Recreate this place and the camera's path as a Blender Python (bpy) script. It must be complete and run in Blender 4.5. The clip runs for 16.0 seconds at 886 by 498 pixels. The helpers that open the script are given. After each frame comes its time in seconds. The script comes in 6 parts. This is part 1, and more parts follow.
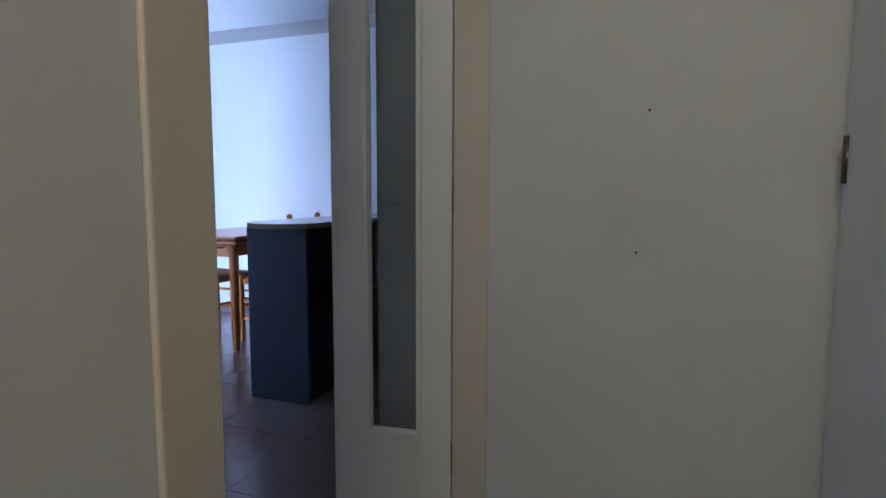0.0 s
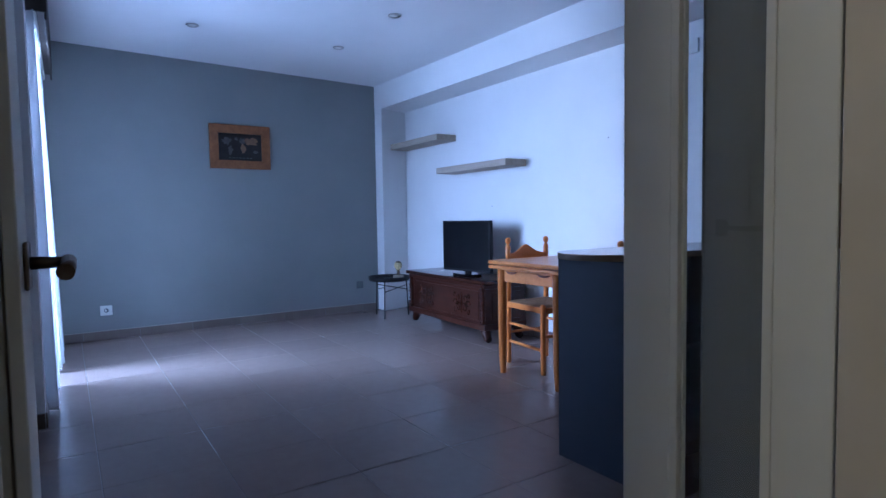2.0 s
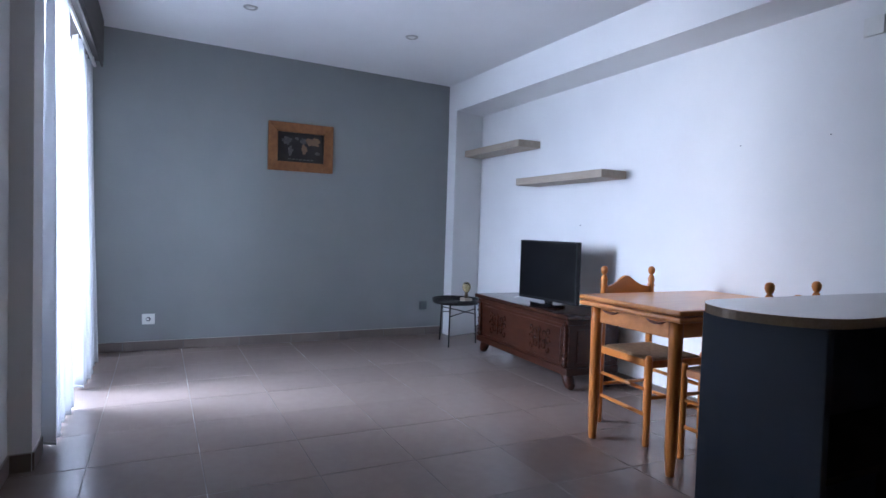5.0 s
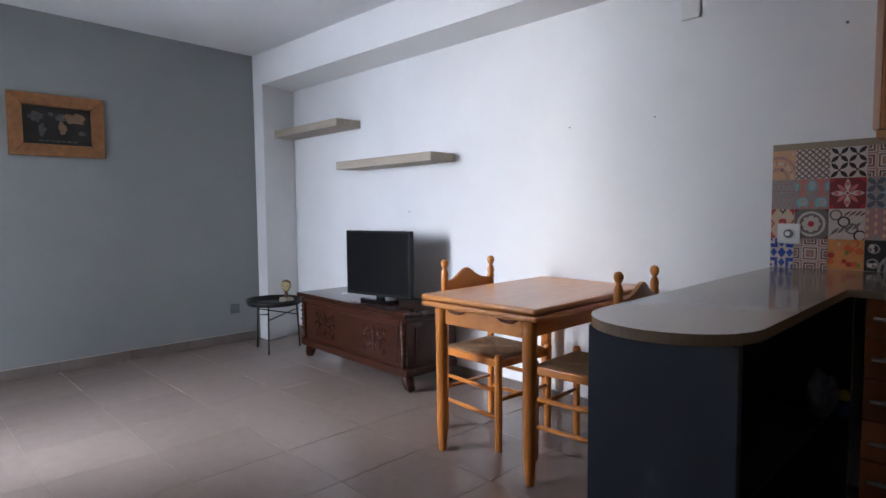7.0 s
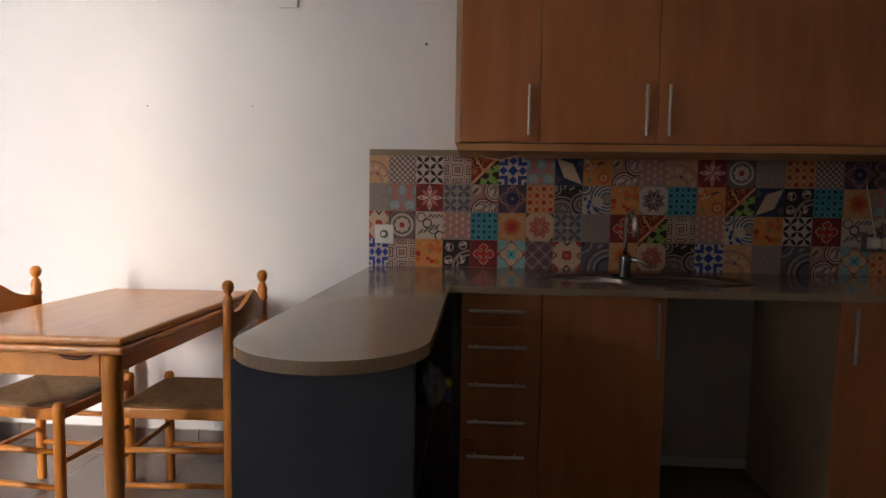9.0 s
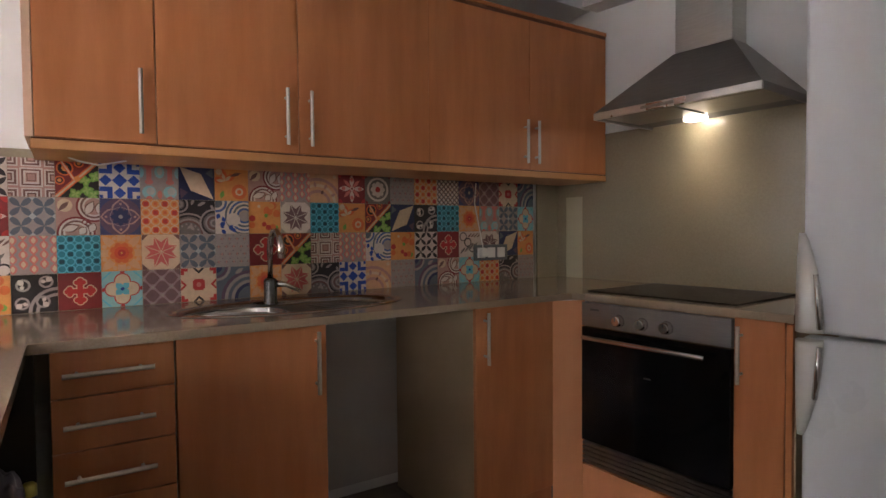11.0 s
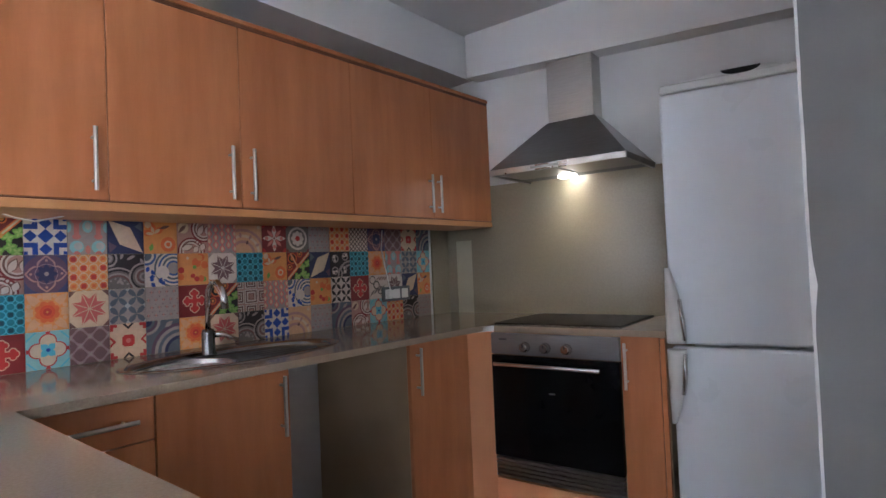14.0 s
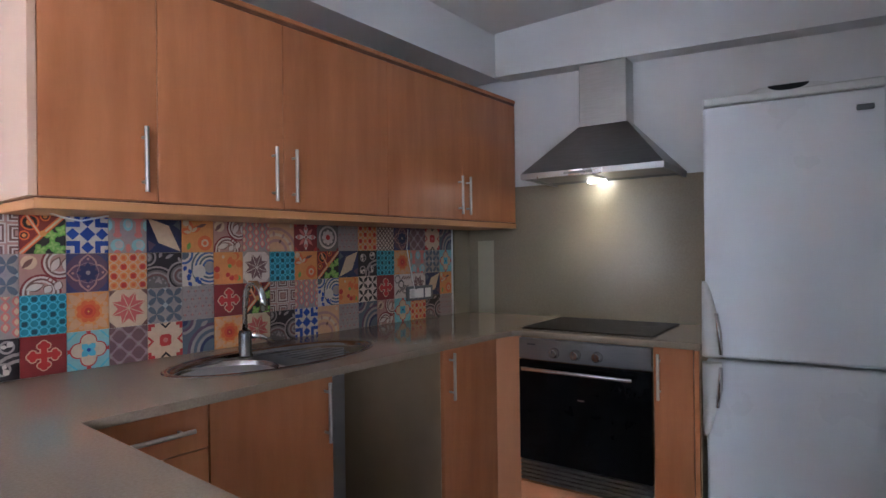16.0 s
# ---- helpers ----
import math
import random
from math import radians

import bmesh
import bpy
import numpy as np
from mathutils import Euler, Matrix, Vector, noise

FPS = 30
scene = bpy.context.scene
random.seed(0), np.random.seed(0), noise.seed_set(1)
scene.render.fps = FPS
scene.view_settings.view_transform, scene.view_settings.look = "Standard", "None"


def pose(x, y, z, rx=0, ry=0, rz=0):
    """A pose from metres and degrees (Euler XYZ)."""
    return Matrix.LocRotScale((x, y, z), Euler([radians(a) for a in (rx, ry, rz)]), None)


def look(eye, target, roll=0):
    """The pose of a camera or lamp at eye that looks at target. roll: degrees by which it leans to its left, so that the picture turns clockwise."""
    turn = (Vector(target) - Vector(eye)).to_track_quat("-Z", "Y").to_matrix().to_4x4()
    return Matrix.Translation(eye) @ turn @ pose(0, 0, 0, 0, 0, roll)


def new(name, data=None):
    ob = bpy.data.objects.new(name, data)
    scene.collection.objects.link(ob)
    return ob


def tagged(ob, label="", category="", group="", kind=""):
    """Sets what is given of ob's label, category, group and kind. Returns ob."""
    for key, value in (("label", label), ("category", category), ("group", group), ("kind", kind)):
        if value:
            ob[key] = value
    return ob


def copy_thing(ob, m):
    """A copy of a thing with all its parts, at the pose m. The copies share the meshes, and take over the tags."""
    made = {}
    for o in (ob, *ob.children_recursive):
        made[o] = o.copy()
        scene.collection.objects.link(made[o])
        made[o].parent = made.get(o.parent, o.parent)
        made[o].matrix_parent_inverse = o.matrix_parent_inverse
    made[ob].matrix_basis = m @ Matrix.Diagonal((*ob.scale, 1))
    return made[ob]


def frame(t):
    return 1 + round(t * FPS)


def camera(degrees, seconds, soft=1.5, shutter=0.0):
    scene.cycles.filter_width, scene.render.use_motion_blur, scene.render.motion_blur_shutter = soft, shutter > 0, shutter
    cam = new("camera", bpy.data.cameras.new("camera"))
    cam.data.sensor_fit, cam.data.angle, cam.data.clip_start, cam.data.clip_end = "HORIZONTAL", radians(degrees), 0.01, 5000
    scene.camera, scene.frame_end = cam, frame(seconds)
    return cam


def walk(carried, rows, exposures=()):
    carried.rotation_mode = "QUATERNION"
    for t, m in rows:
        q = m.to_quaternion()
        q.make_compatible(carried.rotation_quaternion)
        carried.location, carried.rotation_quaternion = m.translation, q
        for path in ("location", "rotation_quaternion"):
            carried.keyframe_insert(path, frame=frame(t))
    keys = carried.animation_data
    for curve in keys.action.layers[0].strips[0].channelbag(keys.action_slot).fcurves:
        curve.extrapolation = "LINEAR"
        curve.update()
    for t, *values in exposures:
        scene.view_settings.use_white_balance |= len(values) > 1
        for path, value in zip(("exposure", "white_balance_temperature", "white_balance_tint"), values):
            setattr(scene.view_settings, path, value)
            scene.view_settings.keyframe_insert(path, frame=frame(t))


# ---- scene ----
cam = camera(75.3, 16.0)
PATH = [
    (0, (-0.003, -0.019, 1.056), (-0.730, 1.834, 0.856), 0.2),
    (0.5, (-0.003, 0.196, 1.047), (-1.092, 1.866, 0.88), -1.0),
    (1, (-0.02, 0.347, 1.046), (-1.44, 1.747, 0.893), -1.8),
    (1.5, (-0.082, 0.41, 1.052), (-1.662, 1.627, 0.902), -1.5),
    (2, (-0.173, 0.52, 1.055), (-1.842, 1.617, 0.944), -0.9),
    (2.5, (-0.252, 0.578, 1.067), (-1.989, 1.565, 0.966), -0.6),
    (3, (-0.367, 0.699, 1.058), (-2.151, 1.599, 0.978), 1.5),
    (3.5, (-0.479, 0.788, 1.053), (-2.281, 1.651, 0.979), 2.0),
    (6, (-1.011, 0.893, 1.131), (-2.753, 1.873, 1.081), 1.1),
    (6.5, (-1.107, 0.945, 1.153), (-2.726, 2.115, 1.059), 0.3),
    (7, (-1.22, 1.047, 1.156), (-2.638, 2.451, 1.023), -0.5),
    (7.5, (-1.264, 1.121, 1.149), (-2.436, 2.735, 1.001), -0.2),
    (8, (-1.346, 1.186, 1.132), (-2.116, 3.023, 0.951), 0.4),
    (8.5, (-1.448, 1.227, 1.141), (-1.878, 3.172, 0.963), 1.1),
    (9, (-1.508, 1.25, 1.161), (-1.624, 3.242, 1.023), 0.9),
    (9.5, (-1.498, 1.336, 1.188), (-1.295, 3.316, 0.997), 0.1),
    (10, (-1.496, 1.456, 1.174), (-0.935, 3.369, 1.016), -0.3),
    (12.5, (-1.691, 1.607, 1.152), (-0.296, 3.039, 1.204), -0.8),
    (13, (-1.796, 1.524, 1.172), (-0.439, 2.989, 1.281), -2.1),
    (13.5, (-1.896, 1.519, 1.183), (-0.494, 2.941, 1.292), -1.9),
    (14, (-1.962, 1.631, 1.187), (-0.429, 2.914, 1.243), -2.4),
    (14.5, (-1.984, 1.731, 1.222), (-0.417, 2.974, 1.248), -1.9),
    (15, (-1.996, 1.801, 1.253), (-0.386, 2.986, 1.289), -0.8),
    (15.5, (-2.015, 1.809, 1.262), (-0.406, 2.996, 1.277), -1.1),
    (16, (-2.075, 1.78, 1.269), (-0.52, 3.038, 1.276), -0.7),
]
walk(cam, [(t, look(eye, target, roll)) for t, eye, target, roll in PATH],
     exposures=[(0.0, 0.32, 4300, 17), (0.5, 0.22, 4250, 17), (1.0, 0.1, 4200, 17), (2.0, 0.05, 4190, 17), (3.2, 0.12, 4290, 17), (5.8, 0.3, 5600, 15), (7.0, 0.3, 5900, 14), (8.0, 0.36, 6450, 15), (9.0, 0.52, 7450, 18), (9.5, 0.76, 7550, 18), (10.3, 1.42, 7500, 18), (12.3, 2.68, 6100, 13), (13.2, 2.6, 6020, 13), (14.2, 2.38, 5820, 13), (16.0, 2.3, 5650, 13)])

# ---- world, sun and large lights
world = bpy.data.worlds.new("sky")
scene.world = world
world.use_nodes = True
wn = world.node_tree
sky = wn.nodes.new("ShaderNodeTexSky")
sky.sky_type, sky.sun_disc = "NISHITA", False
sky.sun_elevation, sky.sun_rotation = radians(50), radians(40)
wn.nodes["Background"].inputs["Strength"].default_value = 0.15
wn.links.new(sky.outputs[0], wn.nodes["Background"].inputs["Color"])


def area_lamp(name, where, target, w, h, power, colour):
    data = bpy.data.lights.new(name, "AREA")
    data.shape, data.size, data.size_y, data.energy, data.color = "RECTANGLE", w, h, power, colour
    ob = new(name, data)
    ob.matrix_world = look(where, target)
    return ob


sun_data = bpy.data.lights.new("sun", "SUN")
sun_data.energy, sun_data.angle, sun_data.color = 1.0, radians(14), (1, 0.96, 0.9)
sun = new("sun", sun_data)
sun.matrix_world = look((0, 0, 0), (0.35, 0.62, -1.0))
# the sky's light through the balcony opening
window_light = area_lamp("window_light", (-4.80, -0.75, 1.75), (-4.80 + 0.60, 0.25, 1.40), 1.5, 2.0, 232, (0.88, 0.93, 1.0))
window_light.data.spread = radians(120)
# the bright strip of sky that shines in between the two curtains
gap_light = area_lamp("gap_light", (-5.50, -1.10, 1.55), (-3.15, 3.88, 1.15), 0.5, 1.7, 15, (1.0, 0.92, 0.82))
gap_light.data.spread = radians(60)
# unseen warm fill lamp, added under the hall ceiling to brighten its walls
area_lamp("hall_fill", (0.05, -1.1, 2.42), (-0.02, 0.7, 1.75), 0.6, 0.6, 16.5, (1.0, 0.72, 0.34))


# ---- materials
def material(name, colour, rough=0.5, metal=0.0, second=None, scale=6.0, stretch=(1, 1, 1), bump=0.0, bump_scale=60.0,
             spread=0.0, coat=0.0, wear=0.0, detail=6.0, spec=0.5, trans=0.0, ior=1.45, place=False, share=(0.3, 0.7)):
    m = bpy.data.materials.new(name)
    m.use_nodes = True
    nt = m.node_tree
    b = nt.nodes["Principled BSDF"]
    b.inputs["Base Color"].default_value = (*colour, 1)
    b.inputs["Roughness"].default_value = rough
    b.inputs["Metallic"].default_value = metal
    b.inputs["Coat Weight"].default_value = coat
    b.inputs["Coat Roughness"].default_value = 0.12
    b.inputs["Specular IOR Level"].default_value = spec
    b.inputs["Transmission Weight"].default_value = trans
    b.inputs["IOR"].default_value = ior
    co = nt.nodes.new("ShaderNodeTexCoord")
    mp = nt.nodes.new("ShaderNodeMapping")
    mp.inputs["Scale"].default_value = stretch
    here = co.outputs["Object"]
    if place:
        here = nt.nodes.new("ShaderNodeNewGeometry").outputs["Position"]
    nt.links.new(here, mp.inputs["Vector"])
    src = None
    if second is not None:
        tex = nt.nodes.new("ShaderNodeTexNoise")
        tex.inputs["Scale"].default_value = scale
        tex.inputs["Detail"].default_value = detail
        tex.inputs["Roughness"].default_value = 0.6
        nt.links.new(mp.outputs[0], tex.inputs["Vector"])
        ramp = nt.nodes.new("ShaderNodeMapRange")
        ramp.inputs["From Min"].default_value, ramp.inputs["From Max"].default_value = share
        nt.links.new(tex.outputs["Fac"], ramp.inputs["Value"])
        mix = nt.nodes.new("ShaderNodeMix")
        mix.data_type = "RGBA"
        mix.inputs["A"].default_value, mix.inputs["B"].default_value = (*colour, 1), (*second, 1)
        nt.links.new(ramp.outputs[0], mix.inputs["Factor"])
        src = mix.outputs["Result"]
    if spread:
        info = nt.nodes.new("ShaderNodeObjectInfo")
        mr = nt.nodes.new("ShaderNodeMapRange")
        mr.inputs["To Min"].default_value, mr.inputs["To Max"].default_value = 1 - spread, 1 + spread
        nt.links.new(info.outputs["Random"], mr.inputs["Value"])
        hsv = nt.nodes.new("ShaderNodeHueSaturation")
        hsv.inputs["Color"].default_value = (*colour, 1)
        nt.links.new(mr.outputs[0], hsv.inputs["Value"])
        if src:
            nt.links.new(src, hsv.inputs["Color"])
        src = hsv.outputs[0]
    if src:
        nt.links.new(src, b.inputs["Base Color"])
    if wear:
        big = nt.nodes.new("ShaderNodeTexNoise")
        big.inputs["Scale"].default_value = 2.3
        big.inputs["Detail"].default_value = 5
        nt.links.new(here, big.inputs["Vector"])
        mr2 = nt.nodes.new("ShaderNodeMapRange")
        mr2.inputs["From Min"].default_value, mr2.inputs["From Max"].default_value = 0.3, 0.7
        mr2.inputs["To Min"].default_value, mr2.inputs["To Max"].default_value = max(0.02, rough - wear), min(1, rough + wear)
        nt.links.new(big.outputs["Fac"], mr2.inputs["Value"])
        nt.links.new(mr2.outputs[0], b.inputs["Roughness"])
    if bump:
        nz = nt.nodes.new("ShaderNodeTexNoise")
        nz.inputs["Scale"].default_value = bump_scale
        nz.inputs["Detail"].default_value = 4
        nt.links.new(mp.outputs[0], nz.inputs["Vector"])
        bp = nt.nodes.new("ShaderNodeBump")
        bp.inputs["Strength"].default_value = bump
        bp.inputs["Distance"].default_value = 0.002
        nt.links.new(nz.outputs["Fac"], bp.inputs["Height"])
        nt.links.new(bp.outputs[0], b.inputs["Normal"])
    return m


M = {}
M["white_wall"] = material("white_wall_paint", (0.80, 0.80, 0.79), 0.75, second=(0.74, 0.74, 0.735), scale=1.3, bump=0.25, bump_scale=90, wear=0.1)
M["ceiling"] = material("ceiling_paint", (0.80, 0.80, 0.80), 0.8, second=(0.75, 0.75, 0.75), scale=1.1, bump=0.2, bump_scale=80)
M["grey_wall"] = material("grey_wall_paint", (0.248, 0.260, 0.257), 0.7, second=(0.228, 0.239, 0.238), scale=1.7, bump=0.25, bump_scale=90, wear=0.12)
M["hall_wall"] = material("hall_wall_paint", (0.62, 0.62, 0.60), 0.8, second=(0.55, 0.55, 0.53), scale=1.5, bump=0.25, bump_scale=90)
M["pillar"] = material("grey_pillar_paint", (0.150, 0.150, 0.145), 0.8, second=(0.132, 0.132, 0.128), scale=2.5, bump=0.25, bump_scale=90)
M["partition"] = material("grey_partition_paint", (0.20, 0.205, 0.205), 0.75, second=(0.175, 0.18, 0.18), scale=2.5, bump=0.25, bump_scale=90)
M["cream"] = material("cream_lacquer", (0.62, 0.56, 0.46), 0.45, second=(0.57, 0.51, 0.41), scale=3, bump=0.1, bump_scale=120)
M["edge_paint"] = material("cream_edge_paint", (0.47, 0.42, 0.29), 0.6, second=(0.42, 0.375, 0.255), scale=5)
M["door_white"] = material("door_lacquer", (0.76, 0.75, 0.70), 0.4, second=(0.71, 0.70, 0.65), scale=3, bump=0.1, bump_scale=110)
M["floor_tile"] = material("floor_stoneware", (0.232, 0.179, 0.153), 0.23, second=(0.250, 0.196, 0.168), scale=16, spread=0.05, bump=0.08, bump_scale=30, place=True, spec=0.75)
M["grout"] = material("grout", (0.185, 0.146, 0.126), 0.6, second=(0.50, 0.47, 0.44), scale=1.7, detail=3, bump=0.2, share=(0.54, 0.64), place=True)
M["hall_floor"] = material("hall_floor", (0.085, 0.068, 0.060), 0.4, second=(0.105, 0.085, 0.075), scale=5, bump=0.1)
M["caulk"] = material("pale_caulk", (0.50, 0.48, 0.45), 0.8, second=(0.40, 0.38, 0.35), scale=9)
M["skirting"] = material("skirting_tile", (0.150, 0.117, 0.101), 0.4, second=(0.18, 0.142, 0.123), scale=6, spread=0.12, bump=0.1)
M["cherry"] = material("cherry_laminate", (0.435, 0.150, 0.052), 0.38, second=(0.565, 0.215, 0.086), scale=4.0, stretch=(3.2, 3.2, 0.42), spread=0.05, bump=0.06, bump_scale=50, wear=0.08, place=True)
M["cherry_pale"] = material("cherry_laminate_pale", (0.66, 0.275, 0.125), 0.40, second=(0.72, 0.315, 0.15), scale=4.0, stretch=(1.9, 1.9, 0.7), bump=0.06, bump_scale=50, place=True)
M["cherry_edge"] = material("cherry_edge", (0.52, 0.24, 0.095), 0.45, second=(0.58, 0.28, 0.12), scale=6, stretch=(0.4, 3, 3))
M["cherry_dark"] = material("cherry_joint", (0.13, 0.045, 0.018), 0.5, second=(0.17, 0.06, 0.025), scale=9)
M["panel_white"] = material("carcass_melamine", (0.68, 0.44, 0.31), 0.5, second=(0.63, 0.40, 0.28), scale=4)
M["grey_panel"] = material("grey_melamine", (0.50, 0.48, 0.46), 0.6, second=(0.44, 0.42, 0.40), scale=3)
M["carcass"] = material("beige_carcass", (0.40, 0.29, 0.185), 0.45, second=(0.35, 0.25, 0.155), scale=3)
M["worktop"] = material("quartz_worktop", (0.285, 0.218, 0.155), 0.10, second=(0.335, 0.265, 0.195), scale=160, detail=3, wear=0.04, place=True)
M["beige"] = material("beige_splashback", (0.272, 0.232, 0.160), 0.17, second=(0.305, 0.262, 0.184), scale=120, detail=3, wear=0.04)
M["steel"] = material("brushed_steel", (0.55, 0.54, 0.52), 0.3, 1.0, second=(0.47, 0.46, 0.44), scale=14, stretch=(1, 1, 22), bump=0.05, wear=0.06)
M["sink_steel"] = material("sink_steel", (0.48, 0.46, 0.44), 0.2, 1.0, second=(0.38, 0.36, 0.34), scale=22, bump=0.06, wear=0.08)
M["handle_steel"] = material("satin_handle_steel", (0.62, 0.60, 0.57), 0.36, 1.0, second=(0.57, 0.55, 0.52), scale=20)
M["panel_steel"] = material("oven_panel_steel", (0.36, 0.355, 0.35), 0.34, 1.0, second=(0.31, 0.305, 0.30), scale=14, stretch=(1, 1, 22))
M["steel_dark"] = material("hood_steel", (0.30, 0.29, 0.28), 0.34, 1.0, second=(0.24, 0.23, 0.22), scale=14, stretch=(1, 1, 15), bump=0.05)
M["chrome"] = material("chrome", (0.75, 0.74, 0.72), 0.16, 1.0, second=(0.68, 0.67, 0.65), scale=30)
M["tap_steel"] = material("dark_chrome", (0.20, 0.20, 0.20), 0.22, 1.0, second=(0.15, 0.15, 0.15), scale=30)
M["bronze"] = material("aged_brass", (0.17, 0.13, 0.09), 0.35, 1.0, second=(0.10, 0.075, 0.05), scale=25)
M["black_glass"] = material("black_glass", (0.004, 0.004, 0.005), 0.12, second=(0.006, 0.006, 0.007), scale=8, spec=0.25)
M["hob_glass"] = material("hob_glass", (0.012, 0.009, 0.008), 0.38, second=(0.018, 0.014, 0.012), scale=18, spec=0.2)
M["black_plastic"] = material("black_plastic", (0.006, 0.006, 0.007), 0.45, second=(0.009, 0.009, 0.010), scale=20, spec=0.2)
M["screen"] = material("tv_screen", (0.003, 0.003, 0.0035), 0.4, second=(0.004, 0.004, 0.0045), scale=3, spec=0.08)
M["fridge"] = material("fridge_enamel", (0.74, 0.77, 0.79), 0.30, second=(0.70, 0.73, 0.75), scale=2, bump=0.08, bump_scale=180, wear=0.06)
M["fridge_top"] = material("fridge_top_plastic", (0.66, 0.66, 0.63), 0.45, second=(0.62, 0.62, 0.59), scale=5)
M["white_plastic"] = material("white_plastic", (0.75, 0.75, 0.72), 0.4, second=(0.70, 0.70, 0.67), scale=9)
M["grey_plastic"] = material("grey_plastic", (0.14, 0.15, 0.16), 0.45, second=(0.11, 0.12, 0.13), scale=12)
M["navy"] = material("navy_lacquer", (0.034, 0.044, 0.066), 0.5, second=(0.042, 0.052, 0.075), scale=2.5, bump=0.1, bump_scale=70, wear=0.1)
# near black, so the shade of the open peninsula sits in the colour
M["shaded_inside"] = material("recess_shade", (0.022, 0.017, 0.014), 0.7, second=(0.03, 0.023, 0.018), scale=5)
M["pine"] = material("honey_pine", (0.68, 0.275, 0.058), 0.30, second=(0.55, 0.195, 0.036), scale=4, stretch=(7, 0.9, 7), spread=0.06, bump=0.08, bump_scale=60, coat=0.25)
M["pine_up"] = material("honey_pine_upright", (0.66, 0.25, 0.046), 0.30, second=(0.52, 0.172, 0.028), scale=4, stretch=(7, 7, 0.7), spread=0.08, bump=0.08, bump_scale=60, coat=0.25)
M["rush"] = material("woven_rush", (0.30, 0.19, 0.09), 0.8, second=(0.20, 0.12, 0.055), scale=40, stretch=(1, 1, 1), bump=0.6, bump_scale=120)
M["oak"] = material("pale_oak", (0.40, 0.34, 0.27), 0.6, second=(0.31, 0.26, 0.20), scale=4, stretch=(0.8, 8, 8), bump=0.12, bump_scale=50)
M["walnut"] = material("carved_walnut", (0.022, 0.0062, 0.0028), 0.36, second=(0.046, 0.0130, 0.0055), scale=5, stretch=(0.8, 5, 5), bump=0.3, bump_scale=45, wear=0.08, spec=0.3)
M["walnut_top"] = material("polished_walnut", (0.022, 0.0062, 0.0028), 0.17, second=(0.046, 0.0130, 0.0055), scale=5, stretch=(0.8, 5, 5), bump=0.1, bump_scale=45, wear=0.06)
M["frame_wood"] = material("frame_wood", (0.25, 0.108, 0.034), 0.5, second=(0.16, 0.066, 0.021), scale=5, stretch=(4, 4, 4), bump=0.15)
M["map_dark"] = material("map_print_dark", (0.012, 0.011, 0.011), 0.3, second=(0.025, 0.022, 0.020), scale=12)
M["map_land"] = material("map_print_land", (0.11, 0.10, 0.09), 0.4, second=(0.05, 0.05, 0.05), scale=30)
M["map_tan"] = material("map_print_tan", (0.20, 0.12, 0.06), 0.4, second=(0.13, 0.08, 0.05), scale=30)
M["black_metal"] = material("black_metal", (0.020, 0.019, 0.019), 0.45, 0.6, second=(0.03, 0.028, 0.027), scale=12)
M["shutter"] = material("shutter_box_brown", (0.045, 0.036, 0.030), 0.55, second=(0.06, 0.048, 0.04), scale=5, stretch=(0.6, 5, 5))
M["alu"] = material("window_aluminium", (0.50, 0.50, 0.50), 0.4, 0.8, second=(0.44, 0.44, 0.44), scale=10)
M["outside"] = material("balcony_concrete", (0.45, 0.44, 0.42), 0.8, second=(0.38, 0.37, 0.35), scale=3)
M["amber"] = material("amber_bulb_glass", (0.95, 0.80, 0.45), 0.06, trans=0.9, second=(0.93, 0.77, 0.42), scale=6)
M["rubbish_blue"] = material("blue_plastic", (0.03, 0.05, 0.16), 0.4, second=(0.04, 0.07, 0.22), scale=9)
M["rubbish_yellow"] = material("yellow_plastic", (0.55, 0.50, 0.08), 0.4, second=(0.45, 0.42, 0.06), scale=9)
M["bag"] = material("grey_plastic_bag", (0.12, 0.12, 0.15), 0.35, second=(0.08, 0.08, 0.105), scale=12, bump=0.5, bump_scale=35)


def glass_material(name, colour, rough):
    m = bpy.data.materials.new(name)
    m.use_nodes = True
    b = m.node_tree.nodes["Principled BSDF"]
    b.inputs["Base Color"].default_value = (*colour, 1)
    b.inputs["Roughness"].default_value = rough
    b.inputs["Transmission Weight"].default_value = 1.0
    b.inputs["IOR"].default_value = 1.45
    return m


M["glass"] = glass_material("clear_glass", (0.95, 0.97, 0.97), 0.0)


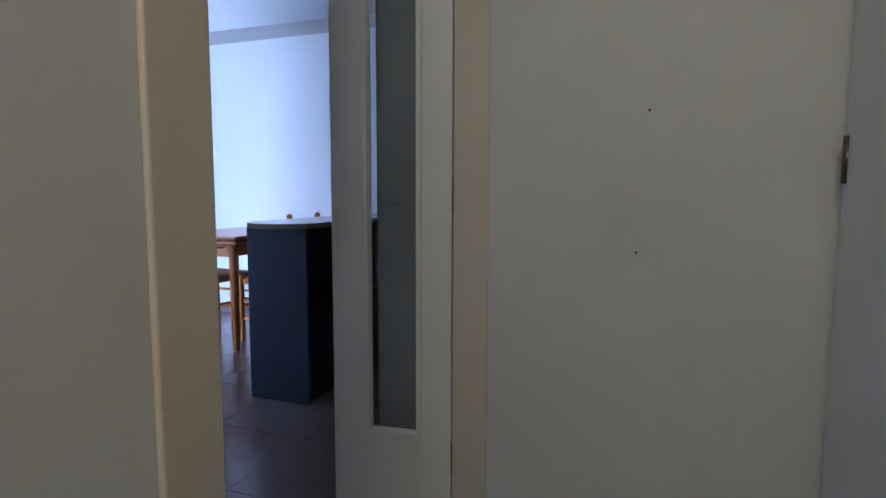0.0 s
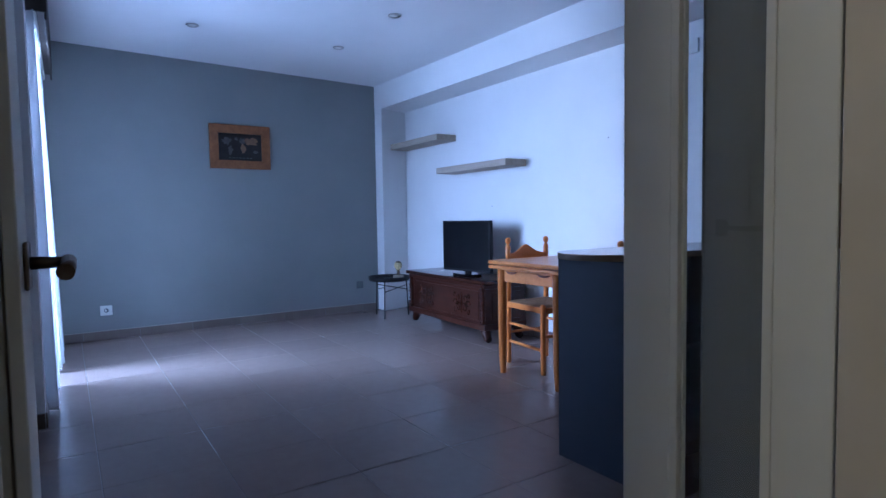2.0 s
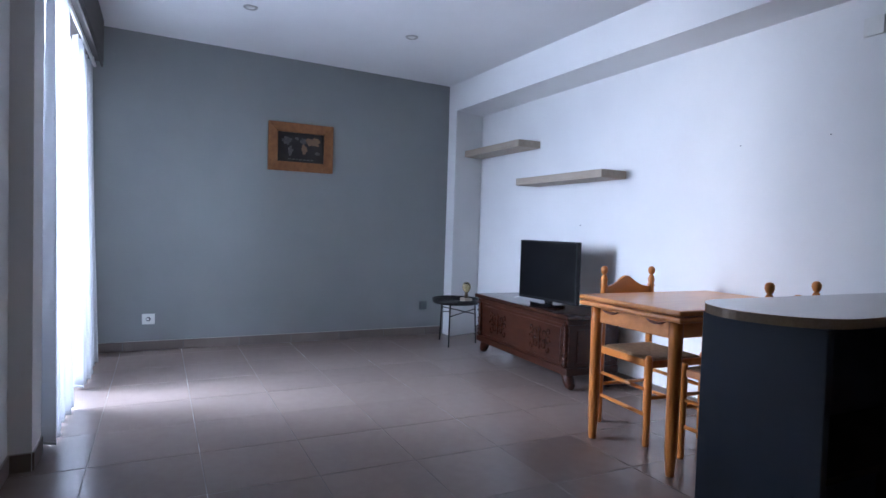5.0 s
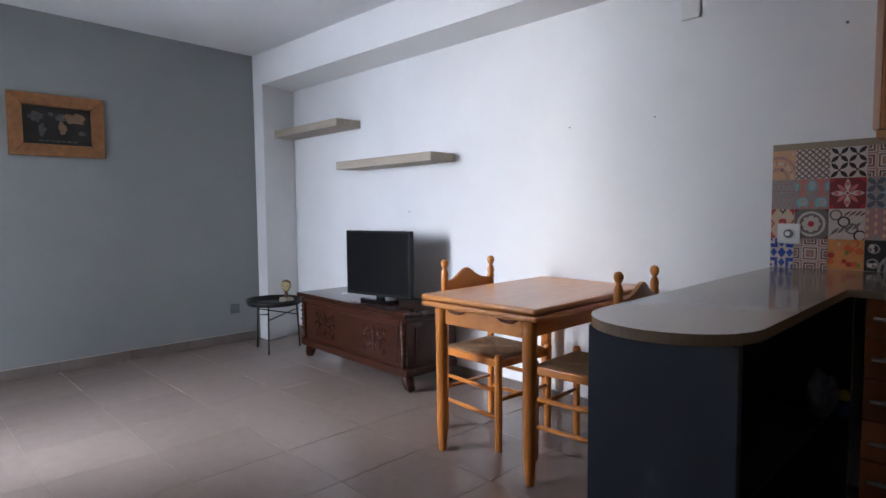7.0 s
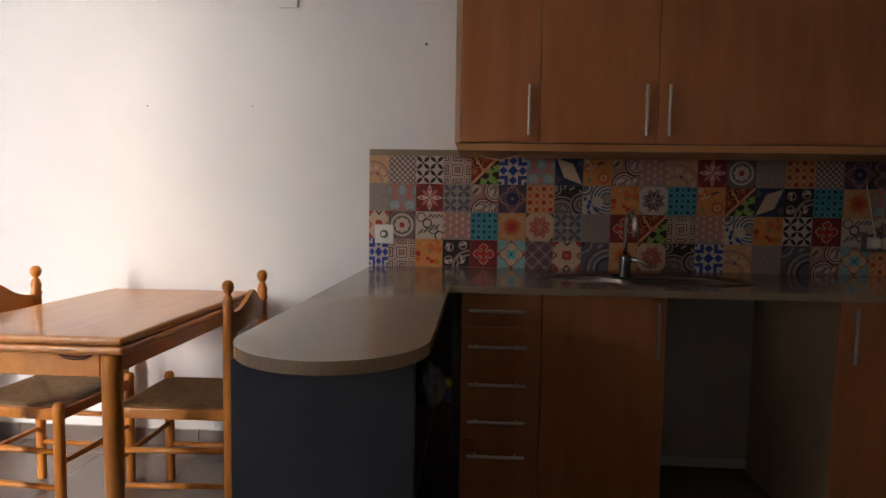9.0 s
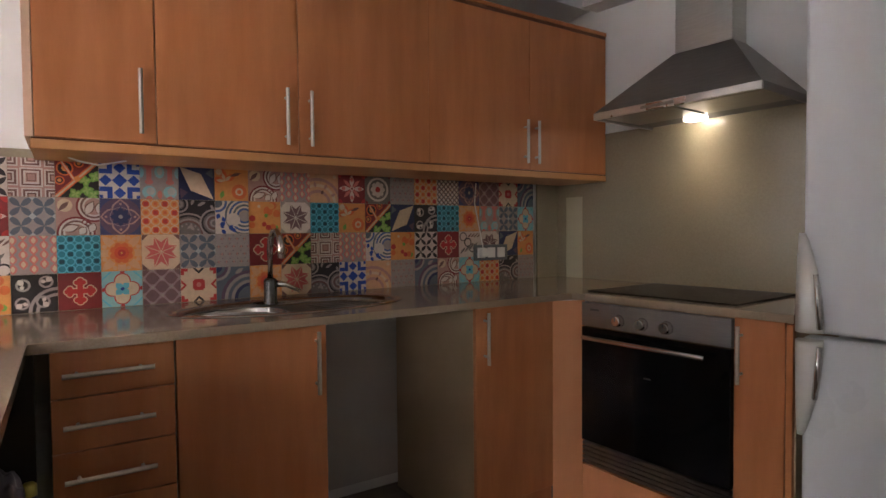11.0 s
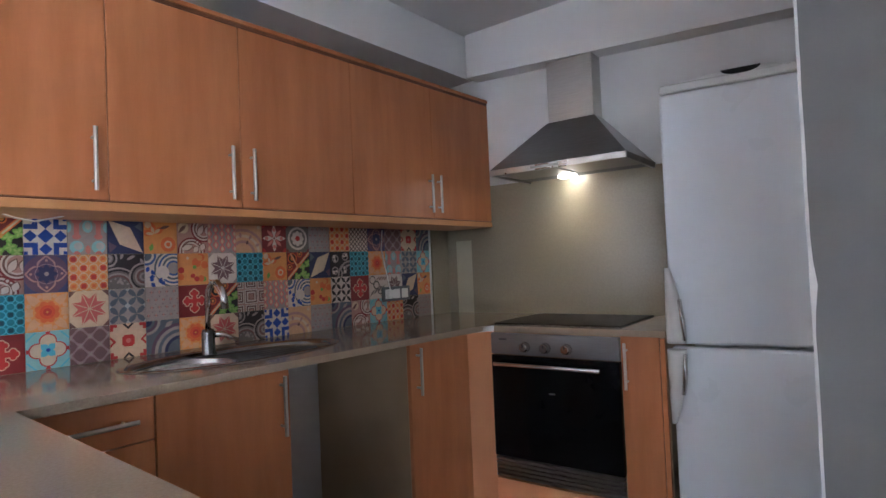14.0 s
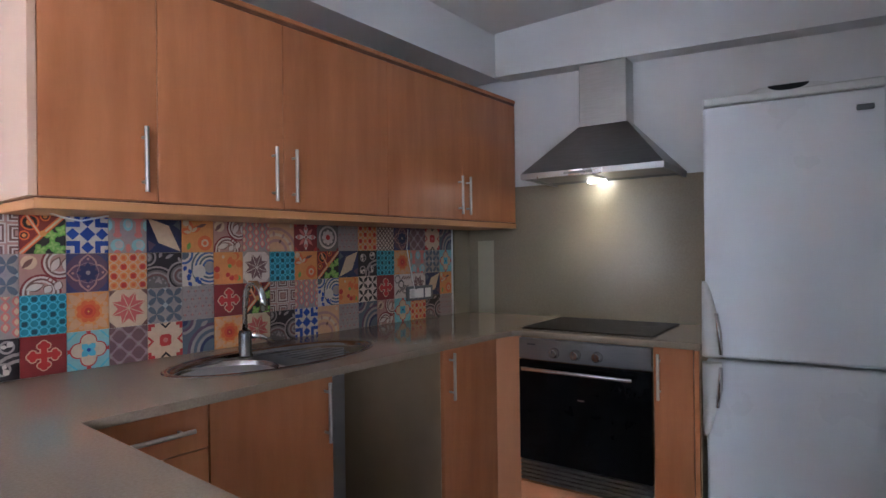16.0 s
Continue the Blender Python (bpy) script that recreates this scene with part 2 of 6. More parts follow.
def curtain_material(name, colour, through_share, clear_share):
    m = bpy.data.materials.new(name)
    m.use_nodes = True
    nt = m.node_tree
    out = nt.nodes["Material Output"]
    d, tr, mix = (nt.nodes.new("ShaderNodeBsdfDiffuse"), nt.nodes.new("ShaderNodeBsdfTranslucent"), nt.nodes.new("ShaderNodeMixShader"))
    clear, last = nt.nodes.new("ShaderNodeBsdfTransparent"), nt.nodes.new("ShaderNodeMixShader")
    tex = nt.nodes.new("ShaderNodeTexNoise")
    tex.inputs["Scale"].default_value = 140
    ramp = nt.nodes.new("ShaderNodeMix")
    ramp.data_type = "RGBA"
    ramp.inputs["A"].default_value, ramp.inputs["B"].default_value = (*colour, 1), (*[c * 0.9 for c in colour], 1)
    nt.links.new(tex.outputs["Fac"], ramp.inputs["Factor"])
    nt.links.new(ramp.outputs["Result"], d.inputs["Color"])
    nt.links.new(ramp.outputs["Result"], tr.inputs["Color"])
    mix.inputs["Fac"].default_value, last.inputs["Fac"].default_value = through_share, clear_share
    nt.links.new(d.outputs[0], mix.inputs[1])
    nt.links.new(tr.outputs[0], mix.inputs[2])
    nt.links.new(mix.outputs[0], last.inputs[1])
    nt.links.new(clear.outputs[0], last.inputs[2])
    nt.links.new(last.outputs[0], out.inputs["Surface"])
    return m


M["curtain"] = curtain_material("sheer_curtain", (0.64, 0.65, 0.67), 0.32, 0.22)


def lamp_material(name, colour, strength):
    m = bpy.data.materials.new(name)
    m.use_nodes = True
    b = m.node_tree.nodes["Principled BSDF"]
    b.inputs["Base Color"].default_value = (*colour, 1)
    b.inputs["Emission Color"].default_value = (*colour, 1)
    b.inputs["Emission Strength"].default_value = strength
    return m


M["lit"] = lamp_material("lit_lamp_lens", (1.0, 0.93, 0.80), 9.0)


# ---- mesh helpers
def bm_box(bm, x0, x1, y0, y1, z0, z1, bevel=0.0, seg=2):
    vs = [bm.verts.new((x, y, z)) for x in (x0, x1) for y in (y0, y1) for z in (z0, z1)]
    fs = [bm.faces.new([vs[i] for i in f]) for f in ((0, 1, 3, 2), (4, 6, 7, 5), (0, 4, 5, 1), (2, 3, 7, 6), (0, 2, 6, 4), (1, 5, 7, 3))]
    if bevel:
        es = {e for f in fs for e in f.edges}
        bmesh.ops.bevel(bm, geom=list(es), offset=bevel, segments=seg, affect="EDGES", profile=0.5)
    return bm


def box(x0, x1, y0, y1, z0, z1, bevel=0.0, seg=2):
    return bm_box(bmesh.new(), min(x0, x1), max(x0, x1), min(y0, y1), max(y0, y1), min(z0, z1), max(z0, z1), bevel, seg)


def bm_tube(bm, points, radius, sides=12, cap=True):
    """A round bar along points; radius is one number or one a point."""
    pts = [Vector(p) for p in points]
    rad = radius if isinstance(radius, (list, tuple)) else [radius] * len(pts)
    rings = []
    up = Vector((0, 0, 1))
    for i, p in enumerate(pts):
        d = (pts[min(i + 1, len(pts) - 1)] - pts[max(i - 1, 0)]).normalized()
        a = d.cross(up)
        if a.length < 0.05:
            a = d.cross(Vector((1, 0, 0)))
        a.normalize()
        b = d.cross(a).normalized()
        rings.append([bm.verts.new(p + rad[i] * (math.cos(2 * math.pi * k / sides) * a + math.sin(2 * math.pi * k / sides) * b)) for k in range(sides)])
    for r0, r1 in zip(rings, rings[1:]):
        for k in range(sides):
            f = bm.faces.new((r0[k], r0[(k + 1) % sides], r1[(k + 1) % sides], r1[k]))
            f.smooth = True
    if cap:
        bm.faces.new(rings[0][::-1])
        bm.faces.new(rings[-1])
    return bm


def tube(points, radius, sides=12, cap=True):
    return bm_tube(bmesh.new(), points, radius, sides, cap)


def bm_lathe(bm, x, y, profile, sides=20, sx=1.0, sy=1.0):
    """A turned body about a vertical axis: profile rows of (radius, z)."""
    rings = []
    for r, z in profile:
        rings.append([bm.verts.new((x + max(r, 1e-4) * sx * math.cos(2 * math.pi * k / sides), y + max(r, 1e-4) * sy * math.sin(2 * math.pi * k / sides), z)) for k in range(sides)])
    for r0, r1 in zip(rings, rings[1:]):
        for k in range(sides):
            f = bm.faces.new((r0[k], r0[(k + 1) % sides], r1[(k + 1) % sides], r1[k]))
            f.smooth = True
    bm.faces.new(rings[0][::-1])
    bm.faces.new(rings[-1])
    return bm


def lathe(x, y, profile, sides=20, sx=1.0, sy=1.0):
    return bm_lathe(bmesh.new(), x, y, profile, sides, sx, sy)


def prism(outline, z0, z1, bevel=0.0, seg=2):
    """An upright body on a plan outline."""
    bm = bmesh.new()
    lo = [bm.verts.new((x, y, z0)) for x, y in outline]
    hi = [bm.verts.new((x, y, z1)) for x, y in outline]
    n = len(outline)
    sides = [bm.faces.new((lo[i], lo[(i + 1) % n], hi[(i + 1) % n], hi[i])) for i in range(n)]
    top, bot = bm.faces.new(hi), bm.faces.new(lo[::-1])
    bmesh.ops.recalc_face_normals(bm, faces=bm.faces)
    if bevel:
        bmesh.ops.bevel(bm, geom=list(set(top.edges) | set(bot.edges)), offset=bevel, segments=seg, affect="EDGES", profile=0.5)
    return bm


def holed_slab(outline, hole, z0, z1):
    """A slab on a plan outline with one hole through it."""
    bm = bmesh.new()
    edges = []
    for ring in (outline, hole):
        vs = [bm.verts.new((x, y, z1)) for x, y in ring]
        edges += [bm.edges.new((vs[k], vs[(k + 1) % len(vs)])) for k in range(len(vs))]
    bmesh.ops.triangle_fill(bm, edges=edges, use_beauty=True, use_dissolve=False)
    got = bmesh.ops.extrude_face_region(bm, geom=list(bm.faces))
    for v in [g for g in got["geom"] if isinstance(g, bmesh.types.BMVert)]:
        v.co.z = z0
    return bm


def to_mesh(name, bm, mats):
    me = bpy.data.meshes.new(name)
    bmesh.ops.recalc_face_normals(bm, faces=bm.faces)
    bm.to_mesh(me)
    bm.free()
    for m in (mats if isinstance(mats, (list, tuple)) else [mats]):
        me.materials.append(m)
    return me


def base(name, x, y, z, label, category, group="", kind="", turn=0.0):
    """An Empty at a thing's base, under which its parts go."""
    ob = new(name)
    ob.empty_display_size = 0.1
    ob.matrix_world = pose(x, y, z, 0, 0, turn)
    return tagged(ob, label, category, group, kind)


def part(name, bm, mat, parent, label=""):
    """One mesh under a thing; the bmesh is in the thing's own metres."""
    ob = new(name, to_mesh(name, bm, mat))
    ob.parent = parent
    return tagged(ob, label) if label else ob


def solid(name, bm, mat, label, category="", kind="structure", group=""):
    ob = new(name, to_mesh(name, bm, mat))
    return tagged(ob, label, category or name.split("_")[0], group, kind)

# ---- plan: the hood wall stands four degrees askew; (u, v) run along and into it
SKEW = radians(4.0)
PX, PY = 0.210, 3.276


def hood_xy(u, v):
    return (PX + u * math.sin(SKEW) + v * math.cos(SKEW), PY - u * math.cos(SKEW) + v * math.sin(SKEW))


CEIL = 2.55
WALL_TOP = 2.74


def ceil_z(x, y):
    """The plaster ceiling runs a little out of level, rising to the south and falling to the east."""
    return CEIL + 0.018 * (3.53 - y) - 0.0078 * (x + 6.14)

WALL_V = 0.575

# ---- large structure
solid("floor", box(-6.3, 1.2, 0.0, 4.1, -0.2, -0.0019), M["grout"], "grey cement bed with pale joints under the floor tiles", "floor")
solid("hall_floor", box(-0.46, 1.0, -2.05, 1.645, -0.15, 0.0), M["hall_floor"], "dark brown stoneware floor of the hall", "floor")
slab = box(-6.3, 1.3, -2.2, 4.1, CEIL, CEIL + 0.35)
for v in slab.verts:
    if v.co.z < CEIL + 0.1:
        v.co.z = ceil_z(v.co.x, v.co.y)
solid("ceiling", slab, M["ceiling"], "smooth white painted plaster ceiling", "ceiling")
solid("wall_north", prism([(-6.143, 3.905), (1.2, 3.866), (1.2, 4.1), (-6.143, 4.1)], 0, WALL_TOP), M["white_wall"], "long white painted wall behind the table and the kitchen", "wall")
solid("wall_west", box(-6.3, -6.143, 0.0, 4.1, 0, WALL_TOP), M["grey_wall"], "dark grey painted accent wall of the living room", "wall")
solid("column_north", prism([(-6.143, 3.536), (-5.975, 3.536), (-6.078, 3.899), (-6.143, 3.899)], 0, 2.30), M["white_wall"], "shallow white plaster column in the corner", "column")
beam = prism([(-6.143, 3.534), (0.72, 3.602), (0.72, 3.9), (-6.143, 3.9)], 2.2, WALL_TOP)
for v in beam.verts:
    if v.co.z < 2.3:
        v.co.z = 2.278 - 0.0041 * (v.co.x + 6.143)
solid("beam_north", beam, M["white_wall"], "white plaster beam along the long wall", "beam")
solid("wall_east", prism([hood_xy(-0.9, WALL_V), hood_xy(1.75, WALL_V), hood_xy(1.75, WALL_V + 0.2), hood_xy(-0.9, WALL_V + 0.2)], 0, WALL_TOP), M["white_wall"], "white painted wall behind the cooker hood", "wall")
beam = prism([hood_xy(-0.28, 0.46), hood_xy(1.75, 0.46), hood_xy(1.75, WALL_V), hood_xy(-0.28, WALL_V)], 2.2, WALL_TOP)
for v in beam.verts:
    if v.co.z < 2.3:
        v.co.z = 2.249 - 0.045 * (3.55 - v.co.y)
solid("beam_east", beam, M["white_wall"], "white plaster beam above the cooker hood", "beam")
solid("partition_lining", box(-0.878, 1.3, 1.7005, 1.771, 0, WALL_TOP, 0.004, 1), M["white_wall"], "white painted kitchen face of the partition", "wall")
solid("partition", box(-0.878, 1.3, 1.640, 1.700, 0, WALL_TOP), M["partition"], "thin grey partition wall between hall and kitchen with chipped paint", "wall")
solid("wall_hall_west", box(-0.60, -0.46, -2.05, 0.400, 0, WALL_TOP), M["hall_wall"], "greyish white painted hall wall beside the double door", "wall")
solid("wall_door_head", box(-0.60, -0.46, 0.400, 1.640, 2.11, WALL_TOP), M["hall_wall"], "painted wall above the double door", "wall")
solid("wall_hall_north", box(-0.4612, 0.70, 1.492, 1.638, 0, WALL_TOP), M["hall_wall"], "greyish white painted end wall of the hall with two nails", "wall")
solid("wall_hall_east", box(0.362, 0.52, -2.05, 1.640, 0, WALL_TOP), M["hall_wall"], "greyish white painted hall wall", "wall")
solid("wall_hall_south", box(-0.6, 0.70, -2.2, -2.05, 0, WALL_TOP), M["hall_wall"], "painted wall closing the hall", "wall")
solid("wall_south", box(-3.735, -0.60, 0.05, 0.310, 0, WALL_TOP), M["white_wall"], "white painted wall beside the balcony door", "wall")
solid("column_south", box(-3.95, -3.735, 0.05, 0.395, 0, WALL_TOP), M["white_wall"], "projecting white plaster column beside the balcony door", "column")
solid("wall_south_end", box(-6.143, -5.76, 0.05, 0.345, 0, WALL_TOP), M["white_wall"], "white wall strip between balcony door and grey wall", "wall")
solid("wall_south_near", box(-4.10, -3.95, 0.05, 0.345, 0, WALL_TOP), M["white_wall"], "white wall strip beside the column", "wall")
solid("wall_south_head", box(-5.76, -4.10, 0.05, 0.345, 2.22, WALL_TOP), M["white_wall"], "white wall above the balcony door", "wall")
solid("wall_back_hall", box(-3.97, -0.60, -0.2, 0.05, 0, WALL_TOP), M["hall_wall"], "plain wall closing the room", "wall")

# door frame in the hall wall
frame_ob = base("door_frame", -0.53, 1.0, 0, "cream lacquered wooden frame of the double door", "door frame", kind="structure")
part("jamb", box(-0.105, 0.068, -0.598, -0.537, 0, 2.11, 0.003), M["cream"], frame_ob)
part("jamb", box(-0.036, 0.068, 0.492, 0.639, 0, 2.11, 0.003), M["cream"], frame_ob)
part("head", box(-0.075, 0.068, -0.537, 0.492, 2.06, 2.11, 0.003), M["cream"], frame_ob)
part("architrave", box(0.0705, 0.080, -0.622, -0.5375, 0, 2.15, 0.004, 3), M["cream"], frame_ob)
part("door_stop", box(-0.015, 0.012, -0.5365, -0.521, 0, 2.06, 0.002), M["cream"], frame_ob)
part("screw", tube([(-0.05, -0.5368, 1.0), (-0.05, -0.5350, 1.0)], 0.006, 12), M["bronze"], frame_ob, "small brass strike screw")
end_face = base("partition_end", -0.878, 1.697, 0, "grey painted end of the partition with chipped white edge", "wall end", kind="structure")
part("face", box(-0.004, 0.0, -0.059, 0.073, 0.001, 2.548), M["pillar"], end_face)
chip_rnd = random.Random(4)
chips = bmesh.new()
prev = None
for k in range(61):
    z = 0.05 + k * 0.04
    wd = 0.0010 + 0.0012 * chip_rnd.random() + (0.006 * math.exp(-((z - 1.13) / 0.035) ** 2))
    row = [chips.verts.new((-0.0052, 0.0738 - wd, z)), chips.verts.new((-0.0052, 0.0765, z)), chips.verts.new((0.006, 0.0765, z))]
    if prev:
        chips.faces.new((prev[0], prev[1], row[1], row[0])), chips.faces.new((prev[1], prev[2], row[2], row[1]))
    prev = row
part("chipped_edge", chips, M["hall_wall"], end_face, "chipped white plaster edge")



def door_leaf(name, x, y, turn, width, g0, g1, label, handle):
    """A glazed leaf, hinged at its origin and running along its own -x; it faces -y."""
    d = base(name, x, y, 0.012, label, "door", group="double door leaves", kind="structure", turn=turn)
    t = 0.018
    h = 2.03
    part("stile", box(-g0, 0, -t, t, 0, h, 0.003), M["door_white"], d)
    part("stile", box(-width, -g1, -t, t, 0, h, 0.003), M["door_white"], d)
    part("rail", box(-g1, -g0, -t, t, 0, 0.295, 0.002), M["door_white"], d)
    part("rail", box(-g1, -g0, -t, t, 1.90, h, 0.002), M["door_white"], d)
    part("pane", box(-g1, -g0, -0.003, 0.003, 0.295, 1.90), M["glass"], d, "clear glass pane").visible_shadow = False
    for side in (-1, 1):
        for a, b, c, e in ((-g1, -g1 + 0.016, 0.295, 1.90), (-g0 - 0.016, -g0, 0.295, 1.90), (-g1 + 0.016, -g0 - 0.016, 0.295, 0.311), (-g1 + 0.016, -g0 - 0.016, 1.884, 1.90)):
            part("bead", box(a, b, side * 0.004, side * (t + 0.002), c, e, 0.002), M["door_white"], d)
    for z in (0.25, 1.035, 1.82):
        part("hinge", tube([(0.009, -t - 0.002, z - 0.05), (0.009, -t - 0.002, z + 0.05)], 0.007, 10), M["bronze"], d, "small dark brass hinge")
    if handle:
        for side in (-1, 1):
            hd = part("handle", box(-width + 0.035, -width + 0.075, side * t, side * (t + 0.006), 0.958, 1.020, 0.003), M["bronze"], d, "aged brass lever handle")
            bar = bmesh.new()
            zc, xc = 0.992, -width + 0.055
            bm_tube(bar, [(xc, side * t, zc), (xc, side * (t + 0.045), zc)], [0.009, 0.007], 12)
            bm_tube(bar, [(xc - 0.004, side * (t + 0.047), zc), (xc + 0.05, side * (t + 0.050), zc - 0.002), (xc + 0.105, side * (t + 0.047), zc - 0.006)], [0.010, 0.0075, 0.010], 12)
            part("lever", bar, M["bronze"], hd)
    return d


door_leaf("door_leaf", -0.583, 1.540, 7.0, 0.376, 0.092, 0.274, "white lacquered door leaf with narrow glass, standing open", False)
door_leaf("door_leaf", -0.635, 0.443, -1.8, 0.50, 0.12, 0.38, "white lacquered door leaf with brass handle, standing open", True)

# closed door at the end of the hall
hd = base("hall_door", 0.362, 1.05, 0, "cream hall door, closed, in its frame", "door", kind="structure")
part("leaf", box(-0.020, -0.002, -0.55, 0.375, 0.01, 2.03, 0.003), M["door_white"], hd)
part("architrave", box(-0.012, -0.002, 0.385, 0.44, 0, 2.12, 0.004), M["door_white"], hd)
part("architrave", box(-0.035, -0.002, -0.64, -0.56, 0, 2.12, 0.004), M["door_white"], hd)
part("hinge", tube([(-0.020, 0.380, 1.075), (-0.020, 0.380, 1.175)], 0.009, 10), M["bronze"], hd, "dark brass hinge")

# nail holes in the hall's end wall
for hx, hz in ((-0.056, 1.255), (-0.075, 0.905)):
    nail = base("nail", hx, 1.492, hz, "small dark nail sticking in the hall wall", "nail", group="nails in the hall wall")
    part("head", tube([(0, -0.0002, 0), (0, -0.003, 0)], [0.004, 0.003], 8), M["bronze"], nail)

# balcony door, shutter box, outside
win = base("window_1", -4.93, 0.14, 0, "aluminium sliding balcony door with clear glass", "window", kind="structure")
for x0, x1 in ((-0.83, 0.0), (0.0, 0.83)):
    off = 0.03 if x0 < 0 else -0.03
    fr = part("window_frame", box(x0, x0 + 0.06, off - 0.02, off + 0.02, 0.03, 2.19, 0.003), M["alu"], win)
    part("stile", box(x1 - 0.06, x1, off - 0.02, off + 0.02, 0.03, 2.19, 0.003), M["alu"], win)
    part("rail", box(x0 + 0.06, x1 - 0.06, off - 0.02, off + 0.02, 0.03, 0.11, 0.003), M["alu"], win)
    part("rail", box(x0 + 0.06, x1 - 0.06, off - 0.02, off + 0.02, 2.12, 2.19, 0.003), M["alu"], win)
    pane = part("pane", box(x0 + 0.06, x1 - 0.06, off - 0.003, off + 0.003, 0.11, 2.12), M["glass"], win)
    pane.visible_shadow = False
part("sill", box(-0.83, 0.83, -0.09, 0.19, 0.0, 0.03, 0.003), M["alu"], win)
sb = base("shutter_box", -4.92, 0.345, 2.19, "dark brown roller shutter box above the balcony door", "shutter box", kind="structure")
part("casing", box(-0.82, 0.80, 0.002, 0.145, 0.04, 0.34, 0.006), M["shutter"], sb)
part("lip", box(-0.82, 0.80, 0.130, 0.142, 0.0, 0.0395, 0.003), M["shutter"], sb)
solid("balcony_floor", box(-7.5, -2.5, -1.6, 0.05, -0.2, -0.02), M["outside"], "pale concrete balcony floor outside", "balcony")
solid("ground", box(-400, 400, -400, 400, -3.4, -3.2), M["outside"], "pale paved ground below the flat", "ground")
rod = base("curtain_rail", -4.93, 0.43, 2.205, "thin white curtain rail on the shutter box", "curtain rail")
part("rail", tube([(-0.86, 0, 0), (0.86, 0, 0)], 0.011, 10), M["white_plastic"], rod)
for rx in (-0.7, 0.7):
    part("bracket", box(rx - 0.01, rx + 0.01, -0.010, 0.010, -0.012, 0.026, 0.002), M["white_plastic"], rod)


def curtain(x0, x1, y, out, waves, z0, z1, seed, label):
    """A hanging sheer sheet with folds; out: how far its foot stands into the room."""
    rnd = random.Random(seed)
    c = base("curtain", (x0 + x1) / 2, y, z0, label, "curtain", group="sheer curtains")
    bm = bmesh.new()
    nx, nz = 90, 26
    ph = [rnd.uniform(0, 6.28) for _ in range(3)]
    rows_ = []
    for j in range(nz + 1):
        f = j / nz
        row = []
        for i in range(nx + 1):
            s = i / nx
            amp = 0.018 + 0.022 * (1 - f)
            wave = amp * math.sin(waves * 2 * math.pi * s + ph[0] + 0.5 * math.sin(3 * f + ph[1])) + 0.010 * math.sin(waves * 4.7 * s + ph[2] + 2 * f)
            pinch = 1 - 0.10 * math.sin(math.pi * f) ** 2
            row.append(bm.verts.new(((s - 0.5) * (x1 - x0) * pinch, wave + out * (1 - f) ** 1.5, f * (z1 - z0))))
        rows_.append(row)
    for a, b in zip(rows_, rows_[1:]):
        for i in range(nx):
            bm.faces.new((a[i], a[i + 1], b[i + 1], b[i])).smooth = True
    sheet = part("sheet", bm, M["curtain"], c)
    so = sheet.modifiers.new("thick", "SOLIDIFY")
    so.thickness = 0.0015
    hem = bmesh.new()
    bm_tube(hem, [((s / 30 - 0.5) * (x1 - x0), out + 0.04 * math.sin(waves * 2 * math.pi * s / 30 + ph[0] + 0.5 * math.sin(ph[1])) + 0.010 * math.sin(waves * 4.7 * s / 30 + ph[2]), 0.012) for s in range(31)], 0.004, 6)
    part("hem", hem, M["curtain"], c)
    return c


curtain(-4.60, -3.985, 0.405, 0.0, 5, 0.015, 2.20, 3, "grey-white sheer curtain drawn aside, hanging to the floor")
curtain(-5.74, -4.98, 0.398, 0.03, 6, 0.02, 2.20, 8, "bright white sheer curtain lit from behind, hanging to the floor")


# ---- ceiling spots (unlit)
def ceiling_spot(x, y):
    s = base("ceiling_spot", x, y, ceil_z(x, y), "round recessed ceiling spot with steel ring, unlit", "ceiling lamp", group="recessed ceiling spots")
    bm = bmesh.new()
    prof = [(0.030, -0.001), (0.032, -0.006), (0.042, -0.009), (0.048, -0.006), (0.050, -0.001)]
    bm_lathe(bm, 0, 0, prof, 28)
    part("ring", bm, M["steel"], s)
    part("lens", lathe(0, 0, [(0.030, -0.0015), (0.028, -0.0045), (0.010, -0.007)], 24), M["white_plastic"], s, "pale frosted lamp lens")
    return s


first = ceiling_spot(-5.040, 1.418)
for sx, sy in ((-4.955, 2.597), (-3.975, 2.622), (-4.00, 1.43)):
    copy_thing(first, pose(sx, sy, ceil_z(sx, sy)))

# ---- living room: picture
pic = base("picture", -6.143, 2.024, 1.568, "wooden framed dark world map hanging on the grey wall", "picture")
W, H, B = 0.588, 0.435, 0.085


def mitred(a, b, c, d, depth):
    """One mitred side of a frame: outer corners a, b, inner corners c, d in (y, z)."""
    bm = bmesh.new()
    lo = [bm.verts.new((0.0015, *p)) for p in (a, b, c, d)]
    hi = [bm.verts.new((depth if i < 2 else depth - 0.008, *p)) for i, p in enumerate((a, b, c, d))]
    for i in range(4):
        bm.faces.new((lo[i], lo[(i + 1) % 4], hi[(i + 1) % 4], hi[i]))
    bm.faces.new(hi), bm.faces.new(lo[::-1])
    bmesh.ops.bevel(bm, geom=list(bm.edges), offset=0.0025, segments=1, affect="EDGES")
    return bm


